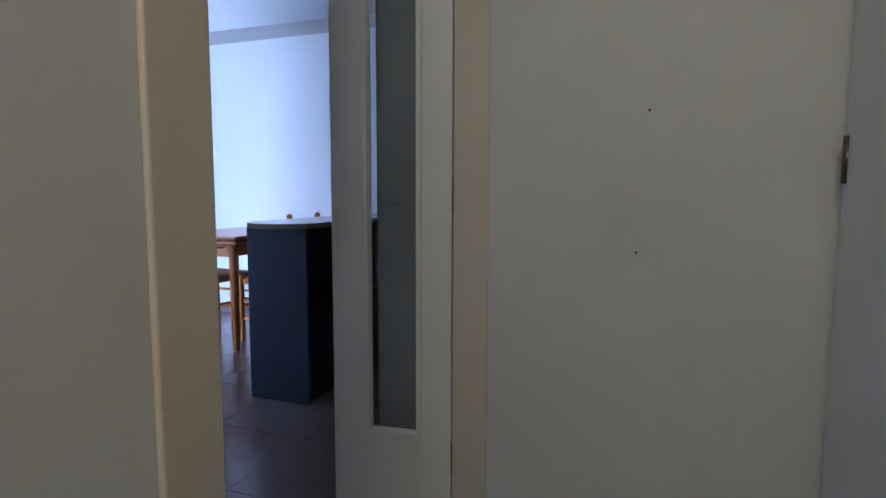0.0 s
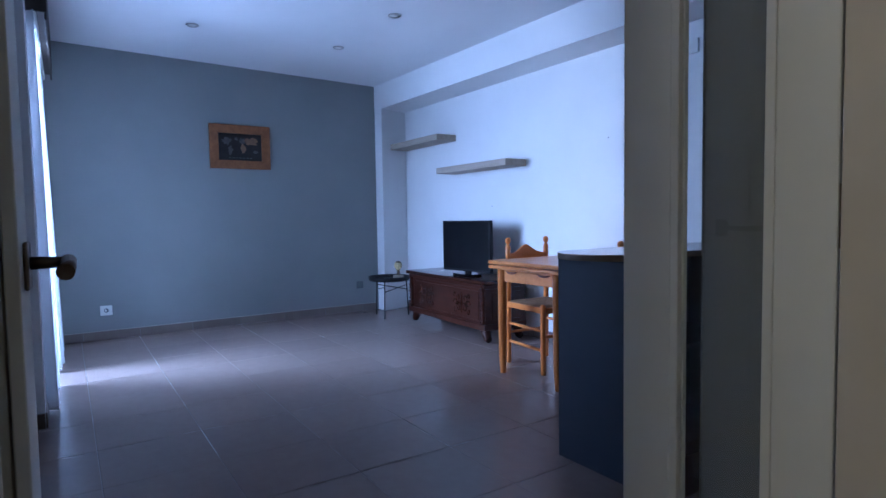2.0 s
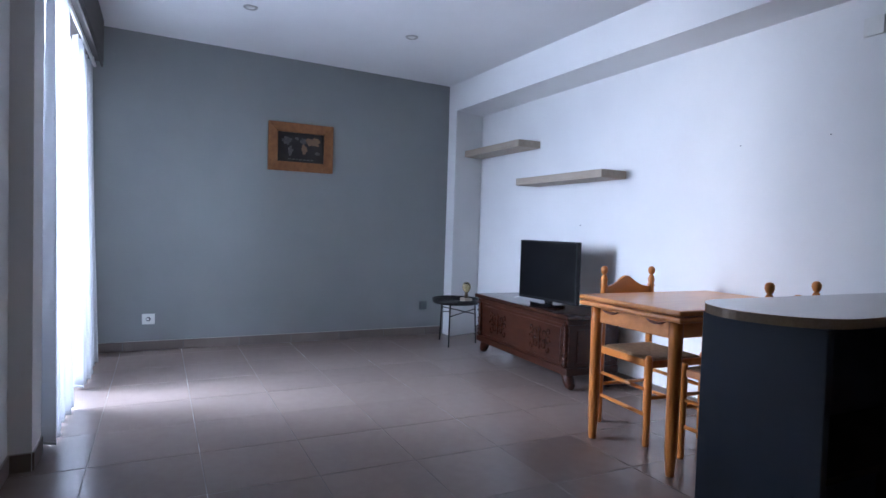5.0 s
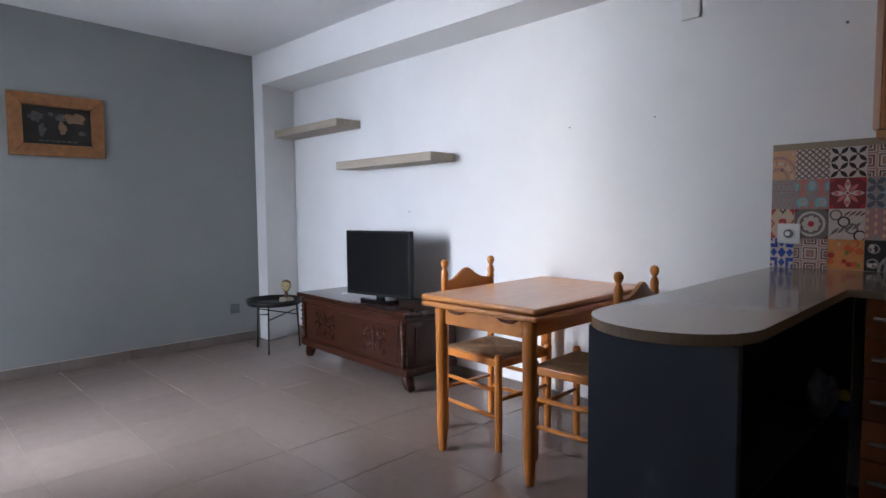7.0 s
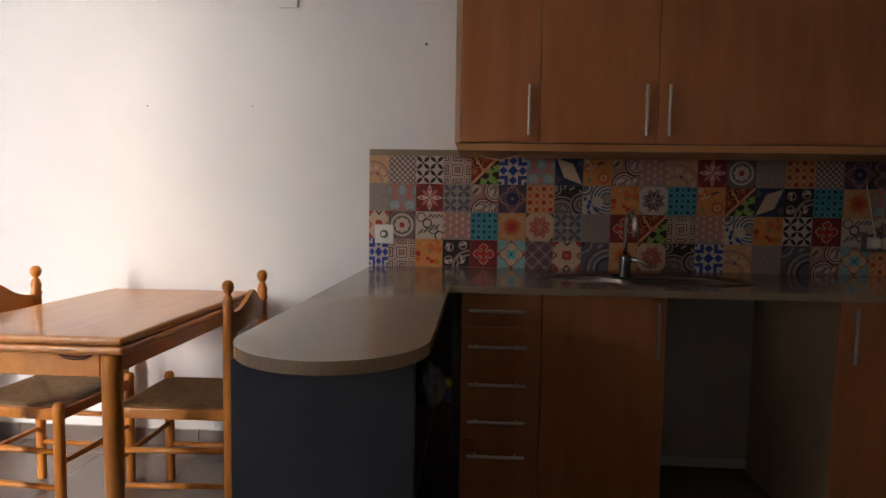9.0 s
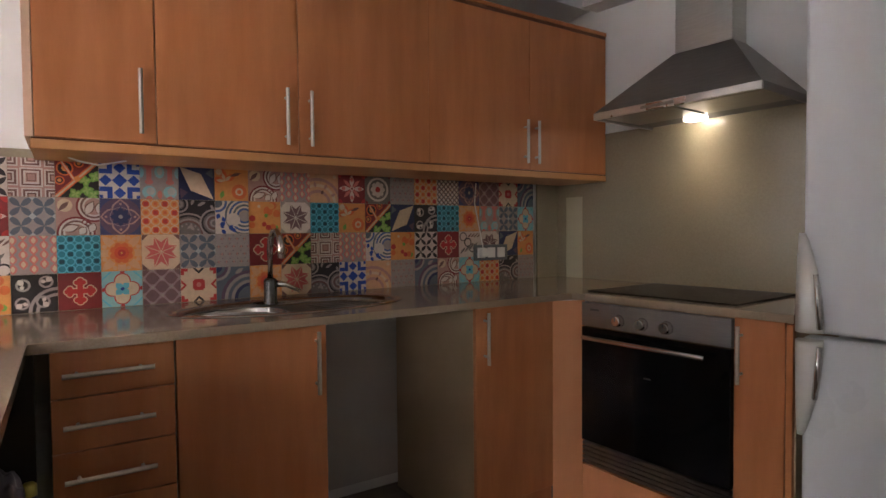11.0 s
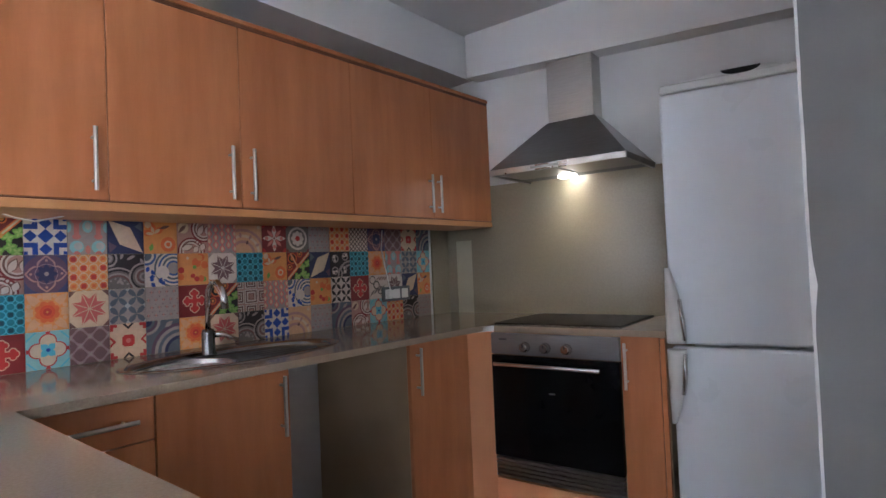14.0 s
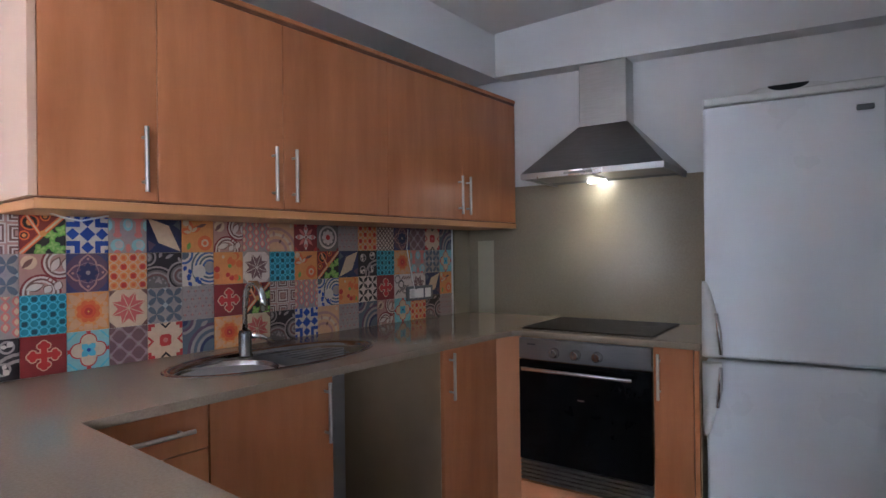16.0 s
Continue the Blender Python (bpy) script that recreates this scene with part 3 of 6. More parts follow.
o = [(-W / 2, 0), (W / 2, 0), (W / 2, H), (-W / 2, H)]
i_ = [(-W / 2 + B, B), (W / 2 - B, B), (W / 2 - B, H - B), (-W / 2 + B, H - B)]
for k in range(4):
    part("frame_side", mitred(o[k], o[(k + 1) % 4], i_[(k + 1) % 4], i_[k], 0.034), M["frame_wood"], pic)
part("print", box(0.004, 0.014, -W / 2 + B - 0.01, W / 2 - B + 0.01, B - 0.01, H - B + 0.01), M["map_dark"], pic, "dark printed map")


def blob(cy, cz, ry, rz, seed, x):
    rnd = random.Random(seed)
    bm = bmesh.new()
    vs = []
    n = 22
    for k in range(n):
        a = 2 * math.pi * k / n
        f = 1 + rnd.uniform(-0.28, 0.25)
        vs.append((cy + ry * f * math.cos(a), cz + rz * f * math.sin(a)))
    lo = [bm.verts.new((x, *p)) for p in vs]
    hi = [bm.verts.new((x + 0.001, *p)) for p in vs]
    bm.faces.new(hi)
    for k in range(n):
        bm.faces.new((lo[k], lo[(k + 1) % n], hi[(k + 1) % n], hi[k]))
    return bm


for cy, cz, ry, rz, sd, mt in ((-0.13, 0.275, 0.045, 0.035, 1, "map_land"), (-0.095, 0.185, 0.022, 0.042, 2, "map_land"), (0.02, 0.28, 0.030, 0.028, 3, "map_land"),
                               (0.03, 0.205, 0.030, 0.040, 4, "map_tan"), (0.105, 0.275, 0.065, 0.038, 5, "map_tan"), (0.15, 0.175, 0.022, 0.016, 6, "map_land"), (-0.04, 0.30, 0.018, 0.014, 7, "map_land")):
    part("continent", blob(cy, cz, ry, rz, sd, 0.0142), M[mt], pic)
for k in range(7):
    part("caption_bar", box(0.0142, 0.0150, -0.115 + k * 0.034, -0.09 + k * 0.034, 0.105, 0.115), M["map_land"], pic)


# ---- sockets
def socket(x, y, z, w, h, mat, label, turn):
    s = base("wall_socket", x, y, z, label, "socket", group="wall sockets", turn=turn)
    bm = box(-w / 2, w / 2, 0, 0.009, -h / 2, h / 2, 0.003)
    part("plate", bm, mat, s)
    ring = bmesh.new()
    pts = [(0.022 * math.cos(a), 0.0095, 0.022 * math.sin(a)) for a in [2 * math.pi * k / 20 for k in range(21)]]
    bm_tube(ring, pts, 0.0025, 6, False)
    part("rim", ring, mat, s)
    part("well", tube([(0, 0.0092, 0), (0, 0.0104, 0)], 0.019, 18), M["grey_plastic"], s, "dark socket well")
    part("core", tube([(0.004, 0.0105, 0), (0.004, 0.0125, 0)], 0.010, 14), mat, s)
    return s


socket(-6.143, 0.80, 0.262, 0.095, 0.088, M["white_plastic"], "white square wall socket on the grey wall", -90)
socket(-6.143, 3.30, 0.30, 0.082, 0.082, M["grey_plastic"], "dark grey wall socket on the grey wall", -90)
socket(-1.928, 3.8495, 1.045, 0.086, 0.086, M["white_plastic"], "white wall socket on the patterned tiles", 180)

box_ob = base("junction_box", -2.38, 3.882, 2.06, "white square cover plate high on the wall", "cover plate")
part("plate", box(-0.045, 0.045, -0.012, 0.0, 0.0, 0.09, 0.004), M["white_plastic"], box_ob)
for nx_, nz_, r_ in ((-1.75, 1.90, 0.006), (-4.45, 1.15, 0.004), (-3.05, 1.62, 0.003), (-2.55, 1.62, 0.003)):
    n_ = base("wall_plug", nx_, 3.878 if nx_ > -3.4 else 3.894, nz_, "small dark plug hole in the white wall", "wall plug", group="plug holes")
    part("plug", tube([(0, 0.004, 0), (0, -0.003, 0)], r_, 10), M["grey_plastic"], n_)


# ---- shelves
def floating_shelf(x0, x1, y_back, depth, z0, z1, label):
    s = base("floating_shelf", (x0 + x1) / 2, y_back, z0, label, "shelf", group="floating oak shelves")
    hw = (x1 - x0) / 2
    part("board", box(-hw, hw, -depth, 0, 0, z1 - z0, 0.004), M["oak"], s)
    return s


floating_shelf(-6.055, -5.036, 3.897, 0.235, 1.828, 1.890, "thick pale oak floating shelf in the wall corner, empty")
floating_shelf(-5.05, -3.965, 3.893, 0.235, 1.487, 1.546, "thick pale oak floating shelf on the white wall, empty")


# ---- carved chest
def chest():
    c = base("carved_chest", -4.560, 3.395, 0, "dark carved walnut chest on scroll feet, closed", "chest", turn=-2.3)
    hw, dp = 0.655, 0.44
    z0, z1 = 0.13, 0.49
    part("body", box(-hw, hw, 0.012, dp, z0, z1, 0.004), M["walnut"], c)
    part("lid", box(-hw - 0.03, hw + 0.03, -0.03, dp + 0.01, z1, 0.525, 0.012, 3), M["walnut_top"], c, "worn walnut lid with rounded edge")
    part("moulding", box(-hw - 0.012, hw + 0.012, -0.008, dp, z0 - 0.022, z0 + 0.03, 0.008), M["walnut"], c)
    part("moulding", box(-hw - 0.006, hw + 0.006, -0.002, dp, z1 - 0.035, z1 - 0.001, 0.006), M["walnut"], c)
    part("front_panel", box(-hw + 0.09, hw - 0.09, 0.004, 0.02, z0 + 0.055, z1 - 0.06, 0.006), M["walnut"], c)
    for sx in (-1, 1):
        prof = [(0.012, z0 + 0.03)]
        for k in range(9):
            zc = z0 + 0.05 + k * 0.034
            prof += [(0.016, zc - 0.015), (0.030 - 0.006 * (k % 2), zc), (0.016, zc + 0.015)]
        pil = lathe(sx * (hw - 0.028), 0.006, prof + [(0.012, z0 + 0.35)], 10)
        part("pilaster", pil, M["walnut_top"], c, "carved corner post")
        part("side_panel", box(sx * hw - 0.006, sx * hw + 0.006, 0.08, dp - 0.07, z0 + 0.06, z1 - 0.07, 0.004), M["walnut"], c)
    def curl(carve, cx, cz, r, a0, a1, flip):
        pts, rad = [], []
        for k in range(15):
            f = k / 14
            a = a0 + (a1 - a0) * f
            rr = r * (1 - 0.72 * f)
            pts.append((cx + flip * rr * math.cos(a), 0.003, cz + rr * math.sin(a)))
            rad.append(0.0075 * (1 - 0.45 * f))
        bm_tube(carve, pts, rad, 8)

    for centre in (-0.31, 0.31):
        for fl in (-1, 1):
            for ox, oz, r, a0, a1 in ((0.055, 0.345, 0.042, -1.8, 4.2), (0.045, 0.265, 0.04, 1.8, -4.0), (0.10, 0.30, 0.036, 0.0, 5.2), (0.105, 0.375, 0.022, -1, 4), (0.10, 0.235, 0.026, 1, -4)):
                scroll = bmesh.new()
                curl(scroll, centre + fl * ox, oz, r, a0, a1, fl)
                part("scroll", scroll, M["walnut_top"], c, "carved scroll ornament")
        stem = lathe(centre, 0.0, [(0.004, 0.22), (0.018, 0.245), (0.010, 0.27), (0.024, 0.30), (0.013, 0.335), (0.020, 0.37), (0.004, 0.40)], 12, 0.7, 0.4)
        part("carved_stem", stem, M["walnut_top"], c, "carved leaf stem")
    for sx in (-1, 1):
        for yy in (0.02, dp - 0.09):
            ft = bmesh.new()
            pts = [(sx * (hw - 0.17), yy + 0.03, 0.120), (sx * (hw - 0.10), yy + 0.03, 0.114), (sx * (hw - 0.055), yy + 0.03, 0.098), (sx * (hw - 0.038), yy + 0.03, 0.062), (sx * (hw - 0.022), yy + 0.03, 0.036), (sx * (hw - 0.002), yy + 0.03, 0.027)]
            bm_tube(ft, pts, [0.018, 0.030, 0.042, 0.040, 0.036, 0.026], 12)
            part("foot", ft, M["walnut"], c, "scrolled claw foot")
    return c


chest()

# ---- television
tv = base("television", -4.390, 3.55, 0.526, "flat black television on a glossy stand, off", "television", turn=7.5)
part("screen_frame", box(-0.316, 0.302, -0.012, 0.030, 0.034, 0.494, 0.006), M["black_plastic"], tv)
part("screen", box(-0.302, 0.288, -0.0135, -0.0122, 0.056, 0.481), M["screen"], tv, "black glassy screen")
part("back_hump", box(-0.20, 0.20, 0.030, 0.065, 0.12, 0.40, 0.012), M["black_plastic"], tv)
part("neck", box(-0.035, 0.035, 0.0, 0.028, 0.018, 0.060, 0.006), M["black_plastic"], tv)
part("foot", prism([(0.165 * math.cos(a) , 0.095 * math.sin(a)) for a in [2 * math.pi * k / 36 for k in range(36)]], 0.0, 0.018, 0.005), M["black_glass"], tv, "oval glossy foot")
cb = base("tv_cable", -4.76, 3.62, 0.526, "thin white cable hanging behind the television", "cable")
part("cable", tube([(-0.10, -0.06, 0.004), (-0.075, -0.03, 0.012), (-0.045, 0, 0.06), (-0.01, 0.02, 0.12), (0.04, 0.02, 0.17), (0.09, 0.02, 0.20)], 0.003, 6), M["white_plastic"], cb)

# ---- side table and bulb lamp
st = base("side_table", -5.63, 3.41, 0, "round black metal tray side table", "side table")
part("tray", lathe(0, 0, [(0.205, 0.385), (0.215, 0.387), (0.222, 0.402), (0.226, 0.432), (0.221, 0.432), (0.214, 0.398), (0.15, 0.394)], 40), M["black_metal"], st, "black metal tray top")
for k in range(3):
    a = 2 * math.pi * k / 3 - 0.75
    part("leg", tube([(0.19 * math.cos(a), 0.19 * math.sin(a), 0.386), (0.21 * math.cos(a), 0.21 * math.sin(a), 0.0)], 0.007, 8), M["black_metal"], st)
for k in range(3):
    a, b = 2 * math.pi * k / 3 - 0.75, 2 * math.pi * (k + 1) / 3 - 0.75
    part("brace", tube([(0.195 * math.cos(a), 0.195 * math.sin(a), 0.28), (0.192 * math.cos(b), 0.192 * math.sin(b), 0.33)], 0.005, 8), M["black_metal"], st)
lm = base("bulb_lamp", -5.50, 3.45, 0.395, "wooden block lamp with bare amber globe bulb, unlit", "table lamp")
part("block", box(-0.05, 0.05, -0.04, 0.04, 0.0, 0.055, 0.006), M["oak"], lm)
part("lamp_holder", lathe(0, 0, [(0.018, 0.055), (0.018, 0.085), (0.014, 0.092), (0.014, 0.10)], 16), M["bronze"], lm)
part("bulb", lathe(0, 0, [(0.013, 0.100), (0.022, 0.112), (0.038, 0.135), (0.043, 0.158), (0.038, 0.182), (0.022, 0.199), (0.003, 0.204)], 24), M["amber"], lm, "clear amber glass globe")


# ---- table
def dining_table():
    x0, x1, y0, y1 = -3.230, -2.562, 2.885, 3.872
    t = base("dining_table", (x0 + x1) / 2, (y0 + y1) / 2, 0, "honey pine extending table with a drawer against the wall", "table")
    hx, hy = (x1 - x0) / 2, (y1 - y0) / 2
    part("tabletop", box(-hx, hx, -hy, hy, 0.736, 0.762, 0.010, 3), M["pine"], t, "worn honey pine top")
    part("extension_leaf", box(-hx, hx, -hy + 0.002, hy - 0.002, 0.706, 0.732, 0.010, 3), M["pine"], t)
    fx, fy = hx - 0.075, hy - 0.06
    part("apron", box(-fx, -fx + 0.022, -fy + 0.03, fy - 0.03, 0.625, 0.706, 0.002), M["pine"], t)
    part("apron", box(fx - 0.022, fx, -fy + 0.03, fy - 0.03, 0.625, 0.706, 0.002), M["pine"], t)
    part("apron", box(-fx + 0.03, fx - 0.03, fy - 0.022, fy, 0.625, 0.706, 0.002), M["pine"], t)
    dr = part("drawer", box(-fx + 0.034, fx - 0.034, -fy - 0.004, -fy + 0.018, 0.622, 0.704, 0.003), M["pine"], t, "pine drawer front")
    for sx in (-1, 1):
        # no hole is cut: a dark bar stands for the shade inside it
        pull = bmesh.new()
        bm_tube(pull, [(sx * 0.15 - 0.055, -fy - 0.006, 0.692), (sx * 0.15 - 0.03, -fy - 0.009, 0.684), (sx * 0.15, -fy - 0.010, 0.682), (sx * 0.15 + 0.03, -fy - 0.009, 0.684), (sx * 0.15 + 0.055, -fy - 0.006, 0.692)], [0.002, 0.006, 0.007, 0.006, 0.002], 8)
        part("finger_pull", pull, M["cherry_dark"], dr, "dark bar for the shade in a finger hole")
    for sx in (-1, 1):
        for sy in (-1, 1):
            leg = bmesh.new()
            bm_lathe(leg, sx * fx, sy * (fy - 0.006), [(0.017, 0.0), (0.0195, 0.006), (0.022, 0.05), (0.0275, 0.12), (0.0285, 0.30), (0.0300, 0.52), (0.031, 0.64), (0.031, 0.7055)], 18)
            part("leg", leg, M["pine_up"], t)
    return t


dining_table()


# ---- ladder-back chairs: built facing +x, back posts at local x = 0
def rush_chair():
    c = base("dining_chair", 0, 0, 0, "honey pine chair with ball finials and woven rush seat", "chair", group="chairs at the table")
    w, d = 0.172, 0.40
    for sy in (-1, 1):
        prof = [(0.0155, 0.0), (0.018, 0.01), (0.019, 0.30), (0.0195, 0.55), (0.0205, 0.70), (0.0175, 0.775), (0.0215, 0.792), (0.0170, 0.803), (0.0205, 0.825), (0.0140, 0.846), (0.0085, 0.853), (0.0150, 0.860), (0.0205, 0.876), (0.0195, 0.890), (0.012, 0.900), (0.002, 0.903)]
        part("back_post", lathe(0, sy * w, prof, 18), M["pine_up"], c)
        part("front_leg", lathe(d, sy * (w + 0.012), [(0.015, 0.0), (0.0175, 0.01), (0.0185, 0.25), (0.0185, 0.43), (0.020, 0.452), (0.014, 0.468), (0.003, 0.471)], 18), M["pine_up"], c)
    for z, rise, th in ((0.752, 0.085, 0.088), (0.60, 0.03, 0.055)):
        bm = bmesh.new()
        n = 20
        lo0, hi0, lo1, hi1 = [], [], [], []
        for k in range(n + 1):
            s = k / n * 2 - 1
            y = s * (w - 0.010)
            bow = -0.020 * (1 - s * s)
            top = z + th / 2 + (rise * math.exp(-(s / 0.42) ** 2) - 0.02 * abs(s)) * 0.6
            bot = z - th / 2 + 0.024 * math.exp(-(s / 0.55) ** 2)
            lo0.append(bm.verts.new((bow - 0.008, y, bot))), hi0.append(bm.verts.new((bow - 0.008, y, top)))
            lo1.append(bm.verts.new((bow + 0.008, y, bot))), hi1.append(bm.verts.new((bow + 0.008, y, top)))
        for k in range(n):
            bm.faces.new((lo0[k], lo0[k + 1], hi0[k + 1], hi0[k])), bm.faces.new((lo1[k + 1], lo1[k], hi1[k], hi1[k + 1]))
            bm.faces.new((hi0[k], hi0[k + 1], hi1[k + 1], hi1[k])), bm.faces.new((lo0[k + 1], lo0[k], lo1[k], lo1[k + 1]))
        bm.faces.new((lo0[0], hi0[0], hi1[0], lo1[0])), bm.faces.new((lo0[n], lo1[n], hi1[n], hi0[n]))
        part("back_slat", bm, M["pine"], c, "curved top slat" if rise > 0.05 else "curved lower slat")
    for sy in (-1, 1):
        part("seat_rail", box(0.01, d - 0.01, sy * (w + 0.006) - 0.012, sy * (w + 0.006) + 0.012, 0.405, 0.445, 0.006), M["pine_up"], c)
    part("seat_rail", box(d - 0.012, d + 0.012, -w, w, 0.405, 0.445, 0.006), M["pine_up"], c)
    seat = bmesh.new()
    n = 32
    grid = []
    for gi in range(n + 1):
        row = []
        for gj in range(n + 1):
            fu, fv = gi / n * 2 - 1, gj / n * 2 - 1
            m = max(abs(fu), abs(fv))
            ridge = 0.0022 * (0.5 + 0.5 * math.cos(m * math.pi * 14))
            seam = -0.004 * math.exp(-((abs(fu) - abs(fv)) / 0.05) ** 2)
            edge = -0.012 * max(0.0, (m - 0.86) / 0.14) ** 2
            row.append(seat.verts.new((d / 2 + fu * (d / 2 + 0.008), fv * (w + 0.010), 0.452 + ridge + seam + edge - 0.006 * (1 - m))))
        grid.append(row)
    for gi in range(n):
        for gj in range(n):
            seat.faces.new((grid[gi][gj], grid[gi + 1][gj], grid[gi + 1][gj + 1], grid[gi][gj + 1])).smooth = True
    rim = [grid[k][0] for k in range(n)] + [grid[n][k] for k in range(n)] + [grid[k][n] for k in range(n, 0, -1)] + [grid[0][k] for k in range(n, 0, -1)]
    low = [seat.verts.new((v.co.x, v.co.y, 0.437)) for v in rim]
    for k in range(len(rim)):
        seat.faces.new((rim[k], low[k], low[(k + 1) % len(rim)], rim[(k + 1) % len(rim)]))
    seat.faces.new(low)
    part("seat", seat, M["rush"], c, "woven rush seat")
    for sy in (-1, 1):
        for z in (0.16, 0.29):
            part("stretcher", tube([(0.0, sy * w, z), (d / 2, sy * (w + 0.006), z), (d, sy * (w + 0.012), z)], [0.009, 0.0115, 0.009], 10), M["pine_up"], c)
    part("stretcher", tube([(d, -w, 0.25), (d, 0, 0.25), (d, w, 0.25)], [0.009, 0.0115, 0.009], 10), M["pine"], c)
    part("stretcher", tube([(0, -w, 0.22), (0, 0, 0.22), (0, w, 0.22)], [0.009, 0.0115, 0.009], 10), M["pine"], c)
    return c


ch = rush_chair()
ch.matrix_world = pose(-3.335, 3.335, 0, 0, 0, -4)
c2 = copy_thing(ch, pose(-2.374, 3.362, 0, 0, 0, 181.5))

# ---- kitchen: worktops
arc = [(-1.79 + 0.195 * math.cos(a), 2.385 + 0.19 * math.sin(a)) for a in [math.pi + math.pi * k / 28 for k in range(29)]]
pen = base("worktop", -1.79, 3.2, 0.875, "beige quartz worktop with a rounded peninsula", "worktop")
outline = [(x + 1.79, y - 3.2) for x, y in [(-1.985, 3.846)] + arc + [(-1.595, 3.205), (0.066, 3.208), hood_xy(0.075, -0.045), hood_xy(0.12, -0.02), hood_xy(0.876, -0.02), hood_xy(0.876, 0.568), hood_xy(-0.57, 0.568)]]
SX, SY, SA, SB = -0.848, 3.527, 0.397, 0.200
hole = [(SX + 1.79 + SA * math.cos(t), SY - 3.2 + SB * math.sin(t)) for t in [2 * math.pi * k / 48 for k in range(48)]]
part("slab", holed_slab(outline, hole, 0.0, 0.025), M["worktop"], pen)

# ---- sink with drainer and tap
sk = base("sink", SX, SY, 0.9005, "oval stainless steel sink with deep bowl and drainer", "sink")


def oval_skin(rings, sides=48, close=True):
    """Rings of (centre x, half length, half width, z) joined into one skin."""
    bm = bmesh.new()
    loops = [[bm.verts.new((cx + a * math.cos(t), b * math.sin(t), z)) for t in [2 * math.pi * k / sides for k in range(sides)]] for cx, a, b, z in rings]
    for r0, r1 in zip(loops, loops[1:]):
        for k in range(sides):
            bm.faces.new((r0[k], r0[(k + 1) % sides], r1[(k + 1) % sides], r1[k])).smooth = True
    if close:
        bm.faces.new(loops[-1])
    return bm


part("rim", oval_skin([(0, SA + 0.014, SB + 0.014, 0.0), (0, SA + 0.012, SB + 0.012, 0.003), (0, SA - 0.004, SB - 0.004, 0.0035), (0, SA - 0.012, SB - 0.012, -0.004), (0, SA - 0.018, SB - 0.018, -0.0135)], close=False), M["sink_steel"], sk)
ring_out = [((SA - 0.017) * math.cos(t), (SB - 0.017) * math.sin(t)) for t in [2 * math.pi * k / 48 for k in range(48)]]
ring_in = [(-0.205 + 0.165 * math.cos(t), 0.155 * math.sin(t)) for t in [2 * math.pi * k / 48 for k in range(48)]]
# drainer and ribs: the tiles' dark reflection is put into a darker steel
part("drainer", holed_slab(ring_out, ring_in, -0.016, -0.0135), M["steel_dark"], sk, "steel drainer, toned dark for the tiles it reflects")
part("bowl", oval_skin([(-0.205, 0.167, 0.157, -0.0130), (-0.205, 0.163, 0.153, -0.020), (-0.205, 0.157, 0.146, -0.06), (-0.205, 0.150, 0.140, -0.12), (-0.205, 0.13, 0.12, -0.145), (-0.205, 0.06, 0.055, -0.152)]), M["sink_steel"], sk, "deep round steel bowl")
part("drain", lathe(-0.205, 0, [(0.042, -0.1515), (0.044, -0.148), (0.03, -0.147), (0.012, -0.149)], 20), M["chrome"], sk)
for k in range(5):
    part("drainer_rib", box(0.05, 0.29 - 0.02 * abs(k - 2), -0.09 + k * 0.042, -0.079 + k * 0.042, -0.0134, -0.0108, 0.001, 1), M["steel_dark"], sk)
tap = base("tap", -0.885, 3.690, 0.8868, "chrome mixer tap with tall swan neck", "tap")
part("body", lathe(0, 0, [(0.027, 0.0), (0.028, 0.006), (0.024, 0.012), (0.024, 0.085), (0.021, 0.096), (0.014, 0.10)], 20), M["tap_steel"], tap, "dark chrome body")
neck = [(0, 0, 0.09), (0, 0, 0.20), (0.002, -0.008, 0.245), (0.004, -0.035, 0.272), (0.006, -0.065, 0.272), (0.008, -0.092, 0.248), (0.009, -0.105, 0.215), (0.009, -0.108, 0.175)]
part("neck", tube(neck, [0.0115, 0.0115, 0.0115, 0.0115, 0.0115, 0.0120, 0.0135, 0.0145], 14), M["chrome"], tap)
part("lever", tube([(0.018, -0.006, 0.078), (0.05, -0.018, 0.074), (0.10, -0.035, 0.048)], [0.014, 0.009, 0.007], 12), M["chrome"], tap)


# ---- cabinet makers
def bar_handle(parent, x, y, z0, z1, upright=True):
    """A round bar on two short posts, standing off towards -y."""
    bm = bmesh.new()
    if upright:
        bm_tube(bm, [(x, y - 0.028, z) for z in (z0, z0 + 0.0015, z1 - 0.0015, z1)], 0.0063, 12)
        for z in (z0 + 0.03, z1 - 0.03):
            bm_tube(bm, [(x, y + 0.001, z), (x, y - 0.028, z)], 0.0045, 8)
    else:
        bm_tube(bm, [(q, y - 0.028, x) for q in (z0, z0 + 0.0015, z1 - 0.0015, z1)], 0.0063, 12)
        for q in (z0 + 0.03, z1 - 0.03):
            bm_tube(bm, [(q, y + 0.001, x), (q, y - 0.028, x)], 0.0045, 8)
    part("handle", bm, M["handle_steel"], parent, "brushed steel bar handle")


